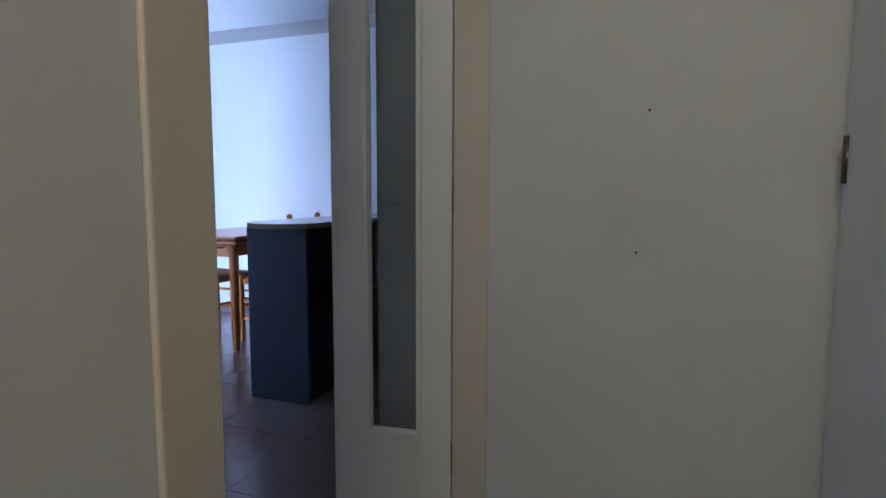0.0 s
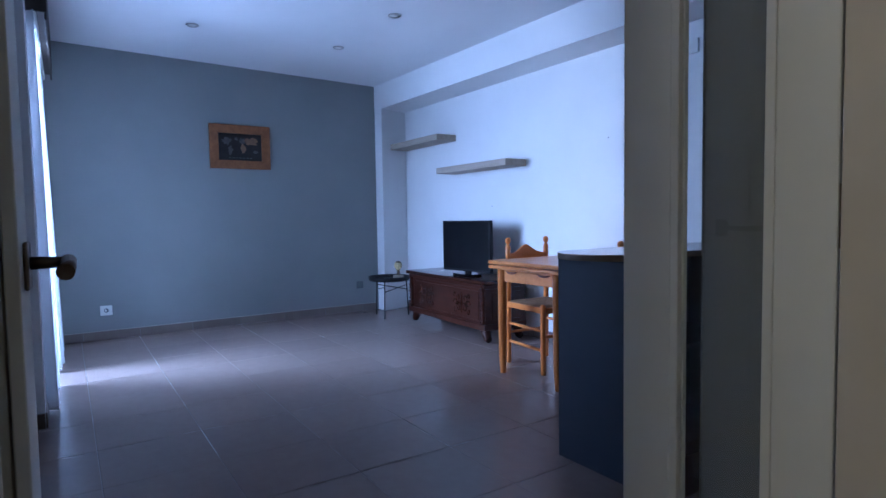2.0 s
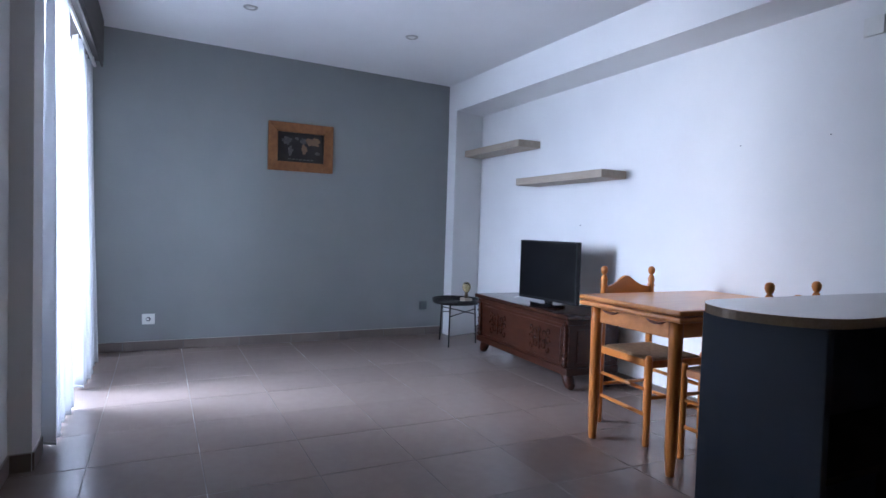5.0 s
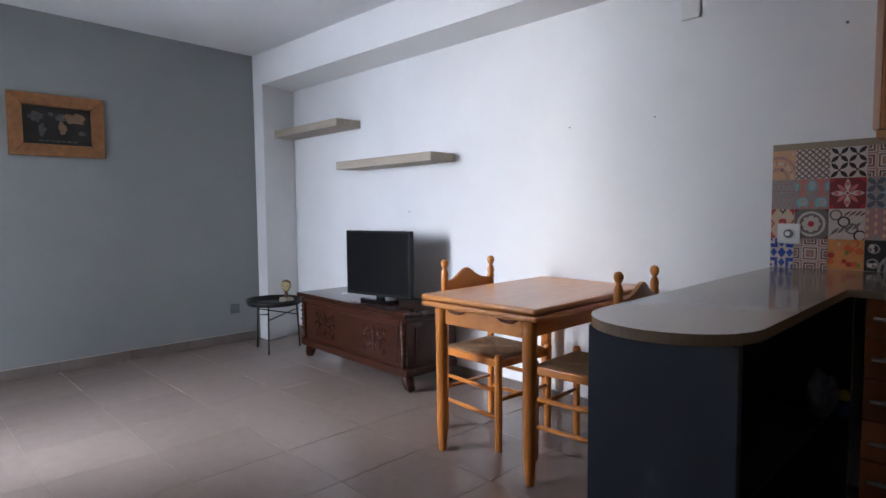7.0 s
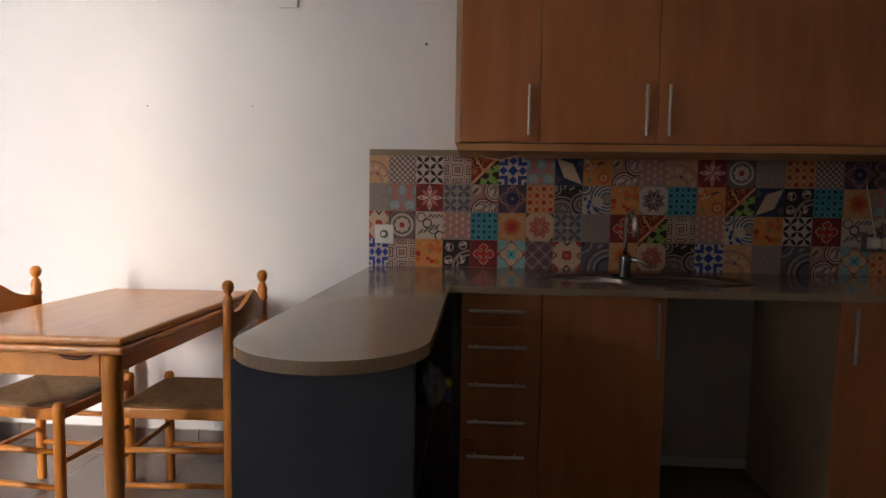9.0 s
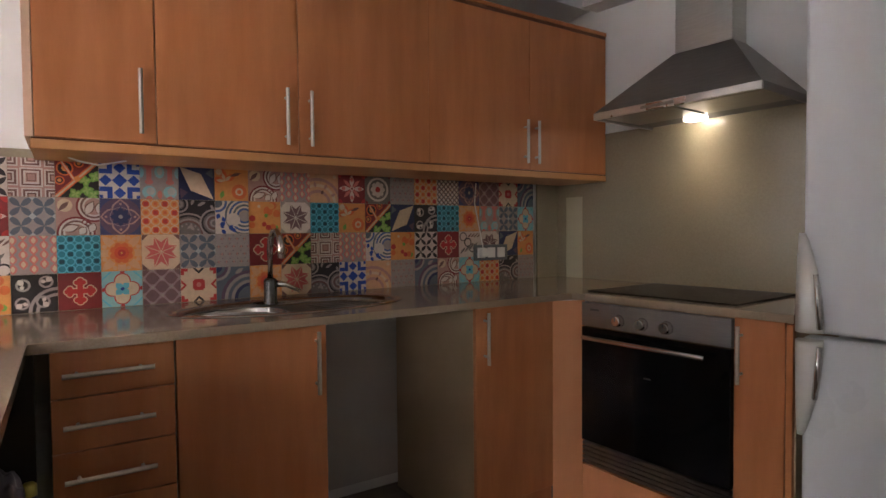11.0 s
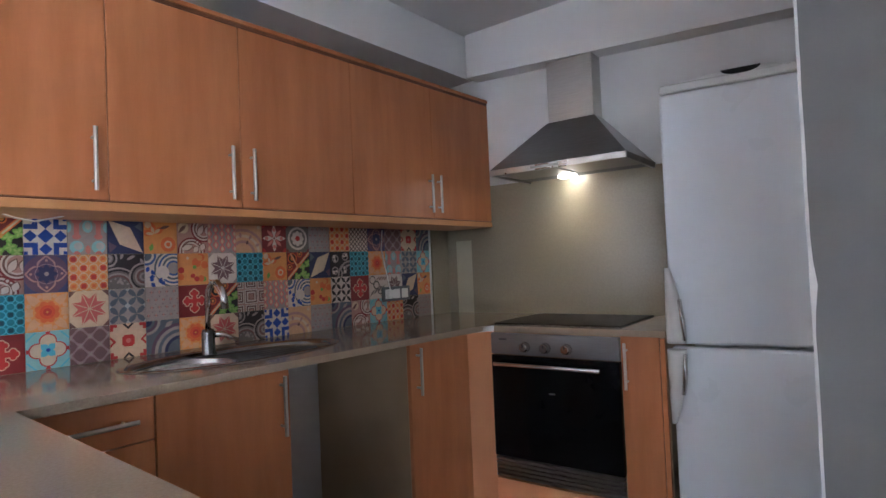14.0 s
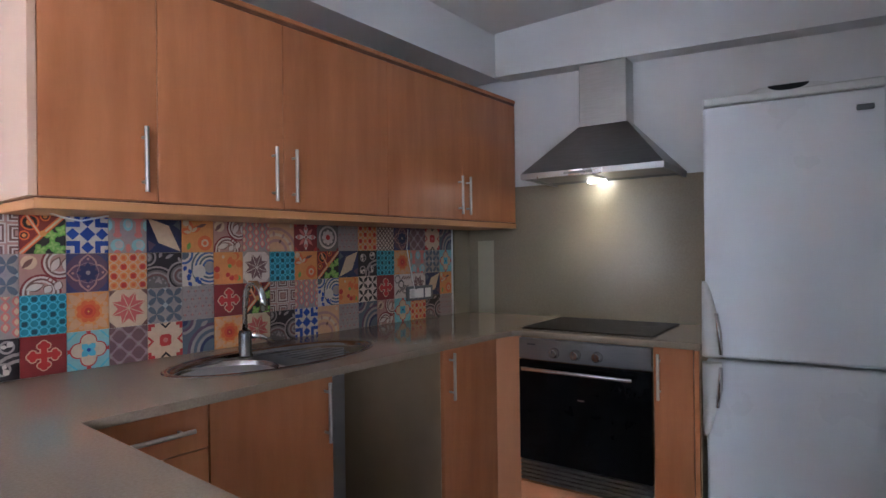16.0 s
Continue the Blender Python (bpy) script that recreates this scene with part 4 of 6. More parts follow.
def wall_unit(x0, x1, side, inset, label):
    """An upper cabinet with one door; side: where its handle stands, inset from the edge."""
    xm = (x0 + x1) / 2
    c = base("wall_cabinet", xm, 3.545, 1.424, label, "kitchen cabinet", group="upper kitchen cabinets")
    part("body", box(x0 - xm + 0.0005, x1 - xm - 0.0005, 0.0, 0.300, 0.0, 0.672), M["panel_white"], c, "pale melamine carcass")
    d = part("door", box(x0 - xm + (0.0015 if x0 < -0.7 else 0.0006), x1 - xm - (0.0015 if x1 < -0.7 else 0.0006), -0.020, -0.001, 0.002, 0.668, 0.0015, 1), M["cherry"], c, "cherry laminate door")
    hx = (x1 - inset if side > 0 else x0 + inset) - xm
    bar_handle(d, hx, -0.020, 0.028, 0.219)
    return c


for x0, x1, side, inset in ((-1.580, -1.272, 1, 0.044), (-1.272, -0.825, 1, 0.047), (-0.825, -0.290, -1, 0.038), (-0.290, 0.245, 1, 0.033), (0.245, 0.748, -1, 0.033)):
    wall_unit(x0, x1, side, inset, "cherry laminate upper cabinet with bar handle, closed")
tr = base("cabinet_pelmet", -0.414, 3.53, 1.392, "pale cherry light pelmet under the upper cabinets", "pelmet")
part("strip", box(-1.175, 1.160, -0.010, 0.30, 0.0, 0.028, 0.003), M["cherry_edge"], tr)
part("shadow_joint", box(-1.171, 1.158, -0.003, 0.28, 0.028, 0.0325), M["cherry_dark"], tr)
tc = base("cabinet_cornice", -0.414, 3.53, 2.094, "cherry top strip along the upper cabinets", "cornice")
part("strip", box(-1.173, 1.165, -0.008, 0.30, 0.014, 0.031, 0.002), M["cherry"], tc)
part("shadow_joint", box(-1.169, 1.162, -0.004, 0.0125, 0.0, 0.0138), M["cherry_dark"], tc)
sd = base("cabinet_side_panel", -1.585, 3.53, 1.424, "pale cherry side panel of the upper cabinets", "side panel")
part("panel", box(-0.016, 0.0045, -0.003, 0.315, 0.0005, 0.670, 0.001, 1), M["panel_white"], sd)
cw = base("cabinet_cable", -1.50, 3.70, 1.36, "loose white lamp cable under the cabinets", "cable")
part("cable", tube([(0, 0, 0.032), (0.03, -0.01, 0.020), (0.08, 0.0, 0.012), (0.13, 0.01, 0.024), (0.16, 0.01, 0.032)], 0.003, 6), M["white_plastic"], cw)

# base cabinets along the tiled wall
dc = base("drawer_cabinet", -1.43, 3.255, 0.0, "cherry laminate cabinet with five drawers", "kitchen cabinet", group="lower kitchen cabinets")
part("body", box(-0.125, 0.151, 0.001, 0.56, 0.12, 0.871), M["carcass"], dc)
part("plinth", box(-0.125, 0.151, 0.05, 0.066, 0.0, 0.12), M["cherry"], dc)
zs = [0.869, 0.752, 0.618, 0.486, 0.354, 0.125]
for a, b in zip(zs, zs[1:]):
    d = part("drawer", box(-0.124, 0.150, -0.019, 0.0, b + 0.003, a, 0.0015, 1), M["cherry"], dc, "cherry laminate drawer front")
    bar_handle(d, (a + b) / 2 + (0.003 if a - b < 0.2 else 0.06), -0.019, -0.10, 0.10, False)
bc = base("base_cabinet", -1.064, 3.255, 0.0, "cherry laminate sink cabinet, closed", "kitchen cabinet", group="lower kitchen cabinets")
part("body", box(-0.212, 0.211, 0.001, 0.56, 0.12, 0.871), M["grey_panel"], bc)
part("plinth", box(-0.212, 0.211, 0.05, 0.066, 0.0, 0.12), M["cherry"], bc)
d = part("door", box(-0.2115, 0.2115, -0.019, 0.0, 0.125, 0.872, 0.0015, 1), M["cherry"], bc, "cherry laminate door")
bar_handle(d, 0.178, -0.019, 0.665, 0.855)
cc = base("base_cabinet", -0.02, 3.255, 0.0, "cherry laminate corner cabinet, closed", "kitchen cabinet", group="lower kitchen cabinets")
part("body", box(-0.260, 0.120, 0.001, 0.58, 0.0, 0.871), M["carcass"], cc, "beige melamine carcass")
part("plinth", box(-0.258, 0.125, -0.006, 0.0005, 0.0, 0.122), M["cherry"], cc)
d = part("door", box(-0.260, 0.122, -0.019, 0.0, 0.125, 0.872, 0.0015, 1), M["cherry"], cc, "cherry laminate door")
bar_handle(d, -0.222, -0.019, 0.665, 0.855)
gp = base("gap_back_panel", -0.55, 3.84, 0.0, "grey bare wall panel behind the empty appliance gap", "panel")
part("panel", box(-0.29, 0.28, 0.0, 0.012, 0.06, 0.87), M["grey_panel"], gp)
pp = base("drain_pipe", -0.78, 3.72, 0.0, "grey plastic drain pipe in the appliance gap", "pipe")
part("pipe", tube([(0, 0, 0), (0, 0, 0.42), (-0.03, 0, 0.47), (-0.055, 0, 0.48)], 0.02, 12), M["grey_plastic"], pp)

# peninsula body and what stands in it
pb_ = base("peninsula", -1.79, 2.8, 0, "navy lacquered peninsula base open on the kitchen side", "peninsula")
part("end_panel", box(-0.180, 0.172, -0.505, -0.480, 0.0, 0.871, 0.003), M["navy"], pb_, "navy end panel")
part("side_panel", box(-0.180, -0.160, -0.480, 1.04, 0.0, 0.871, 0.002), M["navy"], pb_, "navy side panel")
# inner boards are coloured as dark as the shade they stand in
part("shelf", box(-0.160, 0.150, -0.478, 0.42, 0.475, 0.493), M["shaded_inside"], pb_)
part("bottom", box(-0.160, 0.150, -0.478, 0.42, 0.0, 0.06), M["shaded_inside"], pb_)
part("corner_panel", box(-0.160, 0.205, 0.425, 0.440, 0.0, 0.871), M["shaded_inside"], pb_)
bg_ = base("plastic_bag", -1.648, 3.15, 0.494, "crumpled grey plastic bag on the peninsula shelf", "bag")
bmb = bmesh.new()
bmesh.ops.create_icosphere(bmb, subdivisions=4, radius=0.1)
for v in bmb.verts:
    p = v.co * 18
    k = 1 + 0.30 * noise.noise(p * 0.5) + 0.14 * noise.noise(p * 1.2)
    v.co = Vector((v.co.x * k * 0.42, v.co.y * k * 0.6, max(0.0, (v.co.z + 0.1) * k * 0.72)))
for f in bmb.faces:
    f.smooth = True
part("bag", bmb, M["bag"], bg_)
bt = base("cleaning_bottle", -1.600, 3.215, 0.494, "blue cleaning bottle with yellow cap on the shelf", "bottle")
part("bottle", lathe(0, 0, [(0.018, 0), (0.021, 0.005), (0.021, 0.030), (0.017, 0.042), (0.011, 0.047), (0.011, 0.052)], 20), M["rubbish_blue"], bt)
part("cap", lathe(0, 0, [(0.016, 0.050), (0.016, 0.074), (0.011, 0.080), (0.002, 0.081)], 16), M["rubbish_yellow"], bt, "yellow cap")

# ---- hood wall: everything here runs along (u, v)
HT = -86.0
spl = base("splashback", PX, PY, 0.9, "smooth beige splashback behind the hob", "splashback", kind="structure", turn=HT)
part("panel", box(-0.361, 0.900, WALL_V - 0.014, WALL_V - 0.002, 0.0, 0.730), M["beige"], spl)
part("panel", box(-0.560, -0.472, WALL_V - 0.014, WALL_V - 0.002, 0.0, 0.51), M["beige"], spl)
# this beige piece above the cream strip stands in for the cabinet's shadow
part("panel", box(-0.4715, -0.3615, WALL_V - 0.014, WALL_V - 0.002, 0.4255, 0.51), M["beige"], spl)
sp2 = base("splashback", 0.68, 3.857, 0.9, "smooth beige panel beside the patterned tiles", "splashback", kind="structure")
part("panel", box(-0.094, 0.13, -0.010, 0.0, 0.0, 0.51), M["beige"], sp2)
sp3 = base("wall_edge_strip", PX, PY, 0.9, "cream painted wall edge beside the splashback", "wall strip", kind="structure", turn=HT)
part("strip", box(-0.4715, -0.3615, WALL_V - 0.012, WALL_V - 0.002, 0.0, 0.425), M["edge_paint"], sp3)

ov_unit = base("oven_housing", PX, PY, 0, "cherry laminate oven housing with filler strips", "kitchen cabinet", turn=HT, group="lower kitchen cabinets")
ix, iy = 0.101, 3.2365
rel = Matrix.Rotation(-radians(HT), 2) @ Vector((ix - PX, iy - PY))
part("filler", prism([(rel.x, rel.y), (0.0905, 0.0), (0.0905, 0.018), (rel.x + 0.01, rel.y + 0.03)], 0.0, 0.871), M["cherry_pale"], ov_unit, "paler cherry filler strip")
part("body", box(0.085, 0.70, 0.03, 0.56, 0.1, 0.871), M["carcass"], ov_unit)
part("lower_panel", box(0.0915, 0.690, 0.0, 0.018, 0.06, 0.205), M["cherry_pale"], ov_unit, "paler cherry panel under the oven")
part("plinth", box(0.0, 0.89, 0.05, 0.066, 0.0, 0.06), M["cherry"], ov_unit)
nc = base("narrow_cabinet", PX, PY, 0, "narrow cherry laminate cabinet beside the oven, closed", "kitchen cabinet", turn=HT, group="lower kitchen cabinets")
part("body", box(0.702, 0.870, 0.02, 0.56, 0.1, 0.871), M["carcass"], nc)
dn = part("door", box(0.695, 0.845, 0.0, 0.019, 0.065, 0.872, 0.0015, 1), M["cherry"], nc, "cherry laminate door")
bar_handle(dn, 0.718, 0.0, 0.665, 0.848)
part("end_strip", box(0.8475, 0.866, 0.002, 0.019, 0.065, 0.869, 0.001, 1), M["cherry"], nc)

ovn = base("oven", PX, PY, 0.21, "built-in steel and black glass oven, off", "oven", turn=HT)
part("control_panel", box(0.0925, 0.6885, -0.006, 0.02, 0.562, 0.655, 0.002), M["panel_steel"], ovn, "brushed steel control panel")
door_o = part("oven_door", box(0.0925, 0.6885, -0.008, 0.02, 0.100, 0.557, 0.003), M["black_glass"], ovn, "black glass door")
hbm = bmesh.new()
bm_tube(hbm, [(q, -0.045, 0.522) for q in (0.125, 0.1265, 0.6185, 0.62)], 0.0085, 12)
for q in (0.15, 0.595):
    bm_tube(hbm, [(q, -0.007, 0.522), (q, -0.045, 0.522)], 0.006, 8)
part("handle", hbm, M["chrome"], door_o, "steel bar handle")
part("inner_window", box(0.17, 0.61, -0.0092, -0.0082, 0.17, 0.45), M["black_glass"], door_o)
part("mark", box(0.375, 0.405, -0.0105, -0.0093, 0.40, 0.406), M["chrome"], door_o)
for q in (0.268, 0.367, 0.465):
    kb = bmesh.new()
    bm_tube(kb, [(q, -0.006, 0.598), (q, -0.014, 0.598), (q, -0.03, 0.598), (q, -0.034, 0.598)], [0.024, 0.021, 0.019, 0.016], 20)
    kn = part("knob", kb, M["chrome"], ovn, "round steel knob")
    part("pointer", box(q - 0.002, q + 0.002, -0.0355, -0.0335, 0.600, 0.614), M["grey_plastic"], kn)
part("mark_bar", box(0.135, 0.175, -0.0072, -0.0058, 0.625, 0.633), M["grey_plastic"], ovn)
for k in range(5):
    part("vent_slat", box(0.0945, 0.6865, -0.006, 0.016, 0.006 + k * 0.0185, 0.0185 + k * 0.0185, 0.002, 1), M["steel_dark"], ovn)

hob = base("hob", PX, PY, 0.9003, "black glass ceramic hob in the worktop", "hob", turn=HT)
part("glass", box(0.078, 0.680, 0.050, 0.530, 0.0, 0.006, 0.002, 1), M["hob_glass"], hob)
for q, v, r in ((0.24, 0.18, 0.09), (0.24, 0.42, 0.075), (0.53, 0.18, 0.075), (0.53, 0.42, 0.09)):
    ring = bmesh.new()
    bm_tube(ring, [(q + r * math.cos(a), v + r * math.sin(a), 0.0061) for a in [2 * math.pi * k / 40 for k in range(41)]], 0.0006, 4, False)
    part("cooking_zone", ring, M["grey_plastic"], hob)


def cooker_hood():
    h = base("cooker_hood", PX, PY, 1.612, "stainless steel pyramid cooker hood, lamp lit", "cooker hood", turn=HT)
    u0, u1, v0, v1 = 0.035, 0.712, 0.140, WALL_V - 0.001
    c0, c1, w0 = 0.215, 0.460, 0.458
    part("front_band", box(u0, u1, v0, v0 + 0.012, 0.0, 0.028, 0.002, 1), M["steel"], h)
    # side bands and canopy get a darker steel that colours in their shade
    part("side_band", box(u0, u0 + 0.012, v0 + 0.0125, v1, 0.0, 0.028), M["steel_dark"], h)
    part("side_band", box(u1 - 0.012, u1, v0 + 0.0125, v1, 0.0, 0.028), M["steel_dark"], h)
    bm = bmesh.new()
    lo = [bm.verts.new(p) for p in ((u0 + 0.002, v0 + 0.002, 0.0285), (u1 - 0.002, v0 + 0.002, 0.0285), (u1 - 0.002, v1, 0.0285), (u0 + 0.002, v1, 0.0285))]
    hi = [bm.verts.new(p) for p in ((c0 - 0.004, w0 - 0.004, 0.288), (c1 + 0.004, w0 - 0.004, 0.288), (c1 + 0.004, v1, 0.288), (c0 - 0.004, v1, 0.288))]
    for k in range(4):
        bm.faces.new((lo[k], lo[(k + 1) % 4], hi[(k + 1) % 4], hi[k]))
    bm.faces.new(hi), bm.faces.new(lo[::-1])
    part("canopy", bm, M["steel_dark"], h, "sloping steel canopy with its shade in a darker tone")
    part("chimney", box(c0, c1, w0, v1, 0.2885, 0.6050, 0.003, 1), M["steel"], h, "upright brushed steel duct")
    part("filter_plate", box(u0 + 0.013, u1 - 0.013, v0 + 0.0125, v1, 0.012, 0.018), M["grey_plastic"], h)
    for a, b in ((0.055, 0.362), (0.382, 0.695)):
        part("grease_filter", box(a, b, v0 + 0.05, v1 - 0.14, 0.007, 0.0118, 0.002, 1), M["steel_dark"], h)
    part("lamp_lens", box(0.255, 0.335, v1 - 0.115, v1 - 0.065, -0.002, 0.0118, 0.001, 1), M["lit"], h, "glowing lamp lens")
    part("switch_bar", box(0.26, 0.40, v0 - 0.002, v0 - 0.0002, 0.008, 0.020, 0.001, 1), M["steel_dark"], h)
    return h


cooker_hood()
lamp = bpy.data.lights.new("hood_lamp", "SPOT")
lamp.energy, lamp.spot_size, lamp.spot_blend, lamp.shadow_soft_size, lamp.color = 0.75, radians(125), 0.9, 0.03, (1.0, 0.88, 0.68)
lob = new("hood_lamp", lamp)
hx_, hy_ = hood_xy(0.295, 0.43)
lob.matrix_world = look((hx_, hy_, 1.604), (hx_ - 0.05, hy_, 0.9))


def fridge():
    f = base("fridge_freezer", 0.275, 2.388, 0, "tall white fridge freezer with curved handles, closed", "fridge", turn=-81.2)
    u0, u1, v0 = 0.0, 0.568, 0.0
    part("cabinet", box(u0 + 0.075, u1 - 0.004, v0 + 0.062, v0 + 0.49, 0.02, 1.805, 0.006), M["fridge"], f)
    part("upper_door", box(u0, u1, v0, v0 + 0.058, 0.850, 1.806, 0.012, 3), M["fridge"], f)
    part("lower_door", box(u0, u1, v0, v0 + 0.058, 0.06, 0.840, 0.012, 3), M["fridge"], f)
    part("kick_plate", box(u0 + 0.01, u1 - 0.01, v0 + 0.03, v0 + 0.06, 0.0, 0.055), M["grey_plastic"], f)
    part("top_cover", box(u0, u1, v0 + 0.004, v0 + 0.30, 1.8095, 1.843, 0.008, 3), M["fridge_top"], f, "off-white plastic top cover")
    hump = bmesh.new()
    n = 20
    um = (u0 + u1) / 2
    for q, w in ((0, 0.13),):
        pts = [(um + w * math.cos(math.pi * k / n), 1.840 + 0.020 * math.sin(math.pi * k / n)) for k in range(n + 1)]
        lo = [hump.verts.new((x, v0 + 0.006, z)) for x, z in pts]
        hi = [hump.verts.new((x, v0 + 0.20, z)) for x, z in pts]
        hump.faces.new(lo), hump.faces.new(hi[::-1])
        for k in range(n):
            hump.faces.new((lo[k], hi[k], hi[k + 1], lo[k + 1]))
        hump.faces.new((lo[0], lo[n], hi[n], hi[0]))
    part("hump", hump, M["fridge_top"], f)
    dk = bmesh.new()
    pts = [(um + 0.065 * math.cos(math.pi * k / 16), 1.858 - 0.022 * math.sin(math.pi * k / 16)) for k in range(17)]
    lo = [dk.verts.new((x, v0 + 0.0045, z)) for x, z in pts]
    hi = [dk.verts.new((x, v0 + 0.03, z)) for x, z in pts]
    dk.faces.new(lo), dk.faces.new(hi[::-1])
    for k in range(16):
        dk.faces.new((lo[k], hi[k], hi[k + 1], lo[k + 1]))
    dk.faces.new((lo[0], lo[16], hi[16], hi[0]))
    part("vent", dk, M["black_plastic"], f, "dark curved vent")
    part("badge", box(u1 - 0.085, u1 - 0.035, v0 - 0.002, v0 - 0.0002, 1.733, 1.753, 0.004, 2), M["grey_plastic"], f, "small grey badge")
    for z0, z1, par in ((0.858, 1.140, "upper"), (0.550, 0.834, "lower")):
        hb = bmesh.new()
        loops = []
        n = 16
        for k in range(n + 1):
            s_ = k / n
            g = s_ if par == "upper" else 1 - s_
            bow = math.cos(g * math.pi / 2) ** 0.8
            z = z0 + (z1 - z0) * s_
            wide, out = 0.016 + 0.052 * bow, 0.010 + 0.052 * bow
            loops.append([hb.verts.new((u0 - 0.010 + wide * p, v0 - out * q, z)) for p, q in ((0, 0.0), (0, 0.55), (0.25, 0.95), (0.6, 1.0), (0.95, 0.75), (1.0, 0.35), (0.95, 0.0))])
        for r0, r1 in zip(loops, loops[1:]):
            for k in range(7):
                hb.faces.new((r0[k], r0[(k + 1) % 7], r1[(k + 1) % 7], r1[k])).smooth = True
        hb.faces.new(loops[0]), hb.faces.new(loops[-1])
        hnd = part("handle", hb, M["fridge_top"], f, "curved off-white door handle")
        zz0, zz1 = (z0 + 0.012, z0 + 0.165) if par == "upper" else (z1 - 0.165, z1 - 0.012)
        e0, e1 = (0.052, 0.038) if par == "upper" else (0.038, 0.052)
        part("grip", tube([(u0 + e0 + 0.004, v0 - e0, zz0), (u0 + (e0 + e1) / 2 + 0.006, v0 - (e0 + e1) / 2 - 0.002, (zz0 + zz1) / 2), (u0 + e1 + 0.004, v0 - e1, zz1)], [0.007, 0.010, 0.007], 8), M["chrome"], hnd, "silver grip insert")
    return f


fridge()

# triple socket with a cable
ts = base("triple_socket", 0.265, 3.846, 1.005, "grey triple socket strip on the tiled wall", "socket")
part("plate", box(-0.105, 0.105, -0.012, 0.0, 0.0, 0.078, 0.004), M["grey_plastic"], ts)
for k in range(3):
    part("insert", box(-0.088 + k * 0.062, -0.040 + k * 0.062, -0.016, -0.0122, 0.014, 0.064, 0.003), M["white_plastic"], ts, "white socket insert")
part("plug", box(-0.085, -0.045, -0.045, -0.0162, 0.018, 0.062, 0.008), M["white_plastic"], ts, "white plug")
part("cable", tube([(-0.065, -0.03, 0.06), (-0.075, -0.012, 0.16), (-0.10, -0.008, 0.28), (-0.09, -0.008, 0.38)], 0.003, 6), M["white_plastic"], ts)

# ---- patterned tiles: one mesh a design, shared by its tiles
PAL = {
    "white": (0.57, 0.475, 0.41), "cream": (0.58, 0.42, 0.28), "black": (0.022, 0.017, 0.017), "grey": (0.155, 0.128, 0.118), "pale": (0.31, 0.255, 0.235),
    "slate": (0.095, 0.115, 0.145), "brown": (0.16, 0.075, 0.06), "maroon": (0.20, 0.022, 0.022), "red": (0.45, 0.032, 0.027), "pink": (0.54, 0.17, 0.14),
    "orange": (0.62, 0.13, 0.035), "amber": (0.63, 0.25, 0.07), "green": (0.16, 0.34, 0.06), "teal": (0.02, 0.20, 0.25), "cyan": (0.10, 0.42, 0.55),
    "aqua": (0.22, 0.44, 0.46), "blue": (0.012, 0.055, 0.30), "navy": (0.025, 0.03, 0.09), "purple": (0.115, 0.062, 0.10), "lilac": (0.28, 0.18, 0.19), "rose": (0.40, 0.22, 0.18),
    "peach": (0.58, 0.32, 0.17), "leaf": (0.30, 0.44, 0.12), "mist": (0.38, 0.38, 0.37), "indigo": (0.055, 0.055, 0.14), "mauve": (0.16, 0.085, 0.085), "denim": (0.05, 0.10, 0.27), "deep": (0.008, 0.055, 0.075), "vermilion": (0.60, 0.075, 0.028), "coral": (0.52, 0.11, 0.095),
}
PKEYS = list(PAL)
PMATS = [material("glaze_" + k, c, 0.30, second=tuple(q * 0.86 for q in c), scale=55, detail=3, wear=0.06) for k, c in PAL.items()]
TW, TH = 0.1243, 0.1253


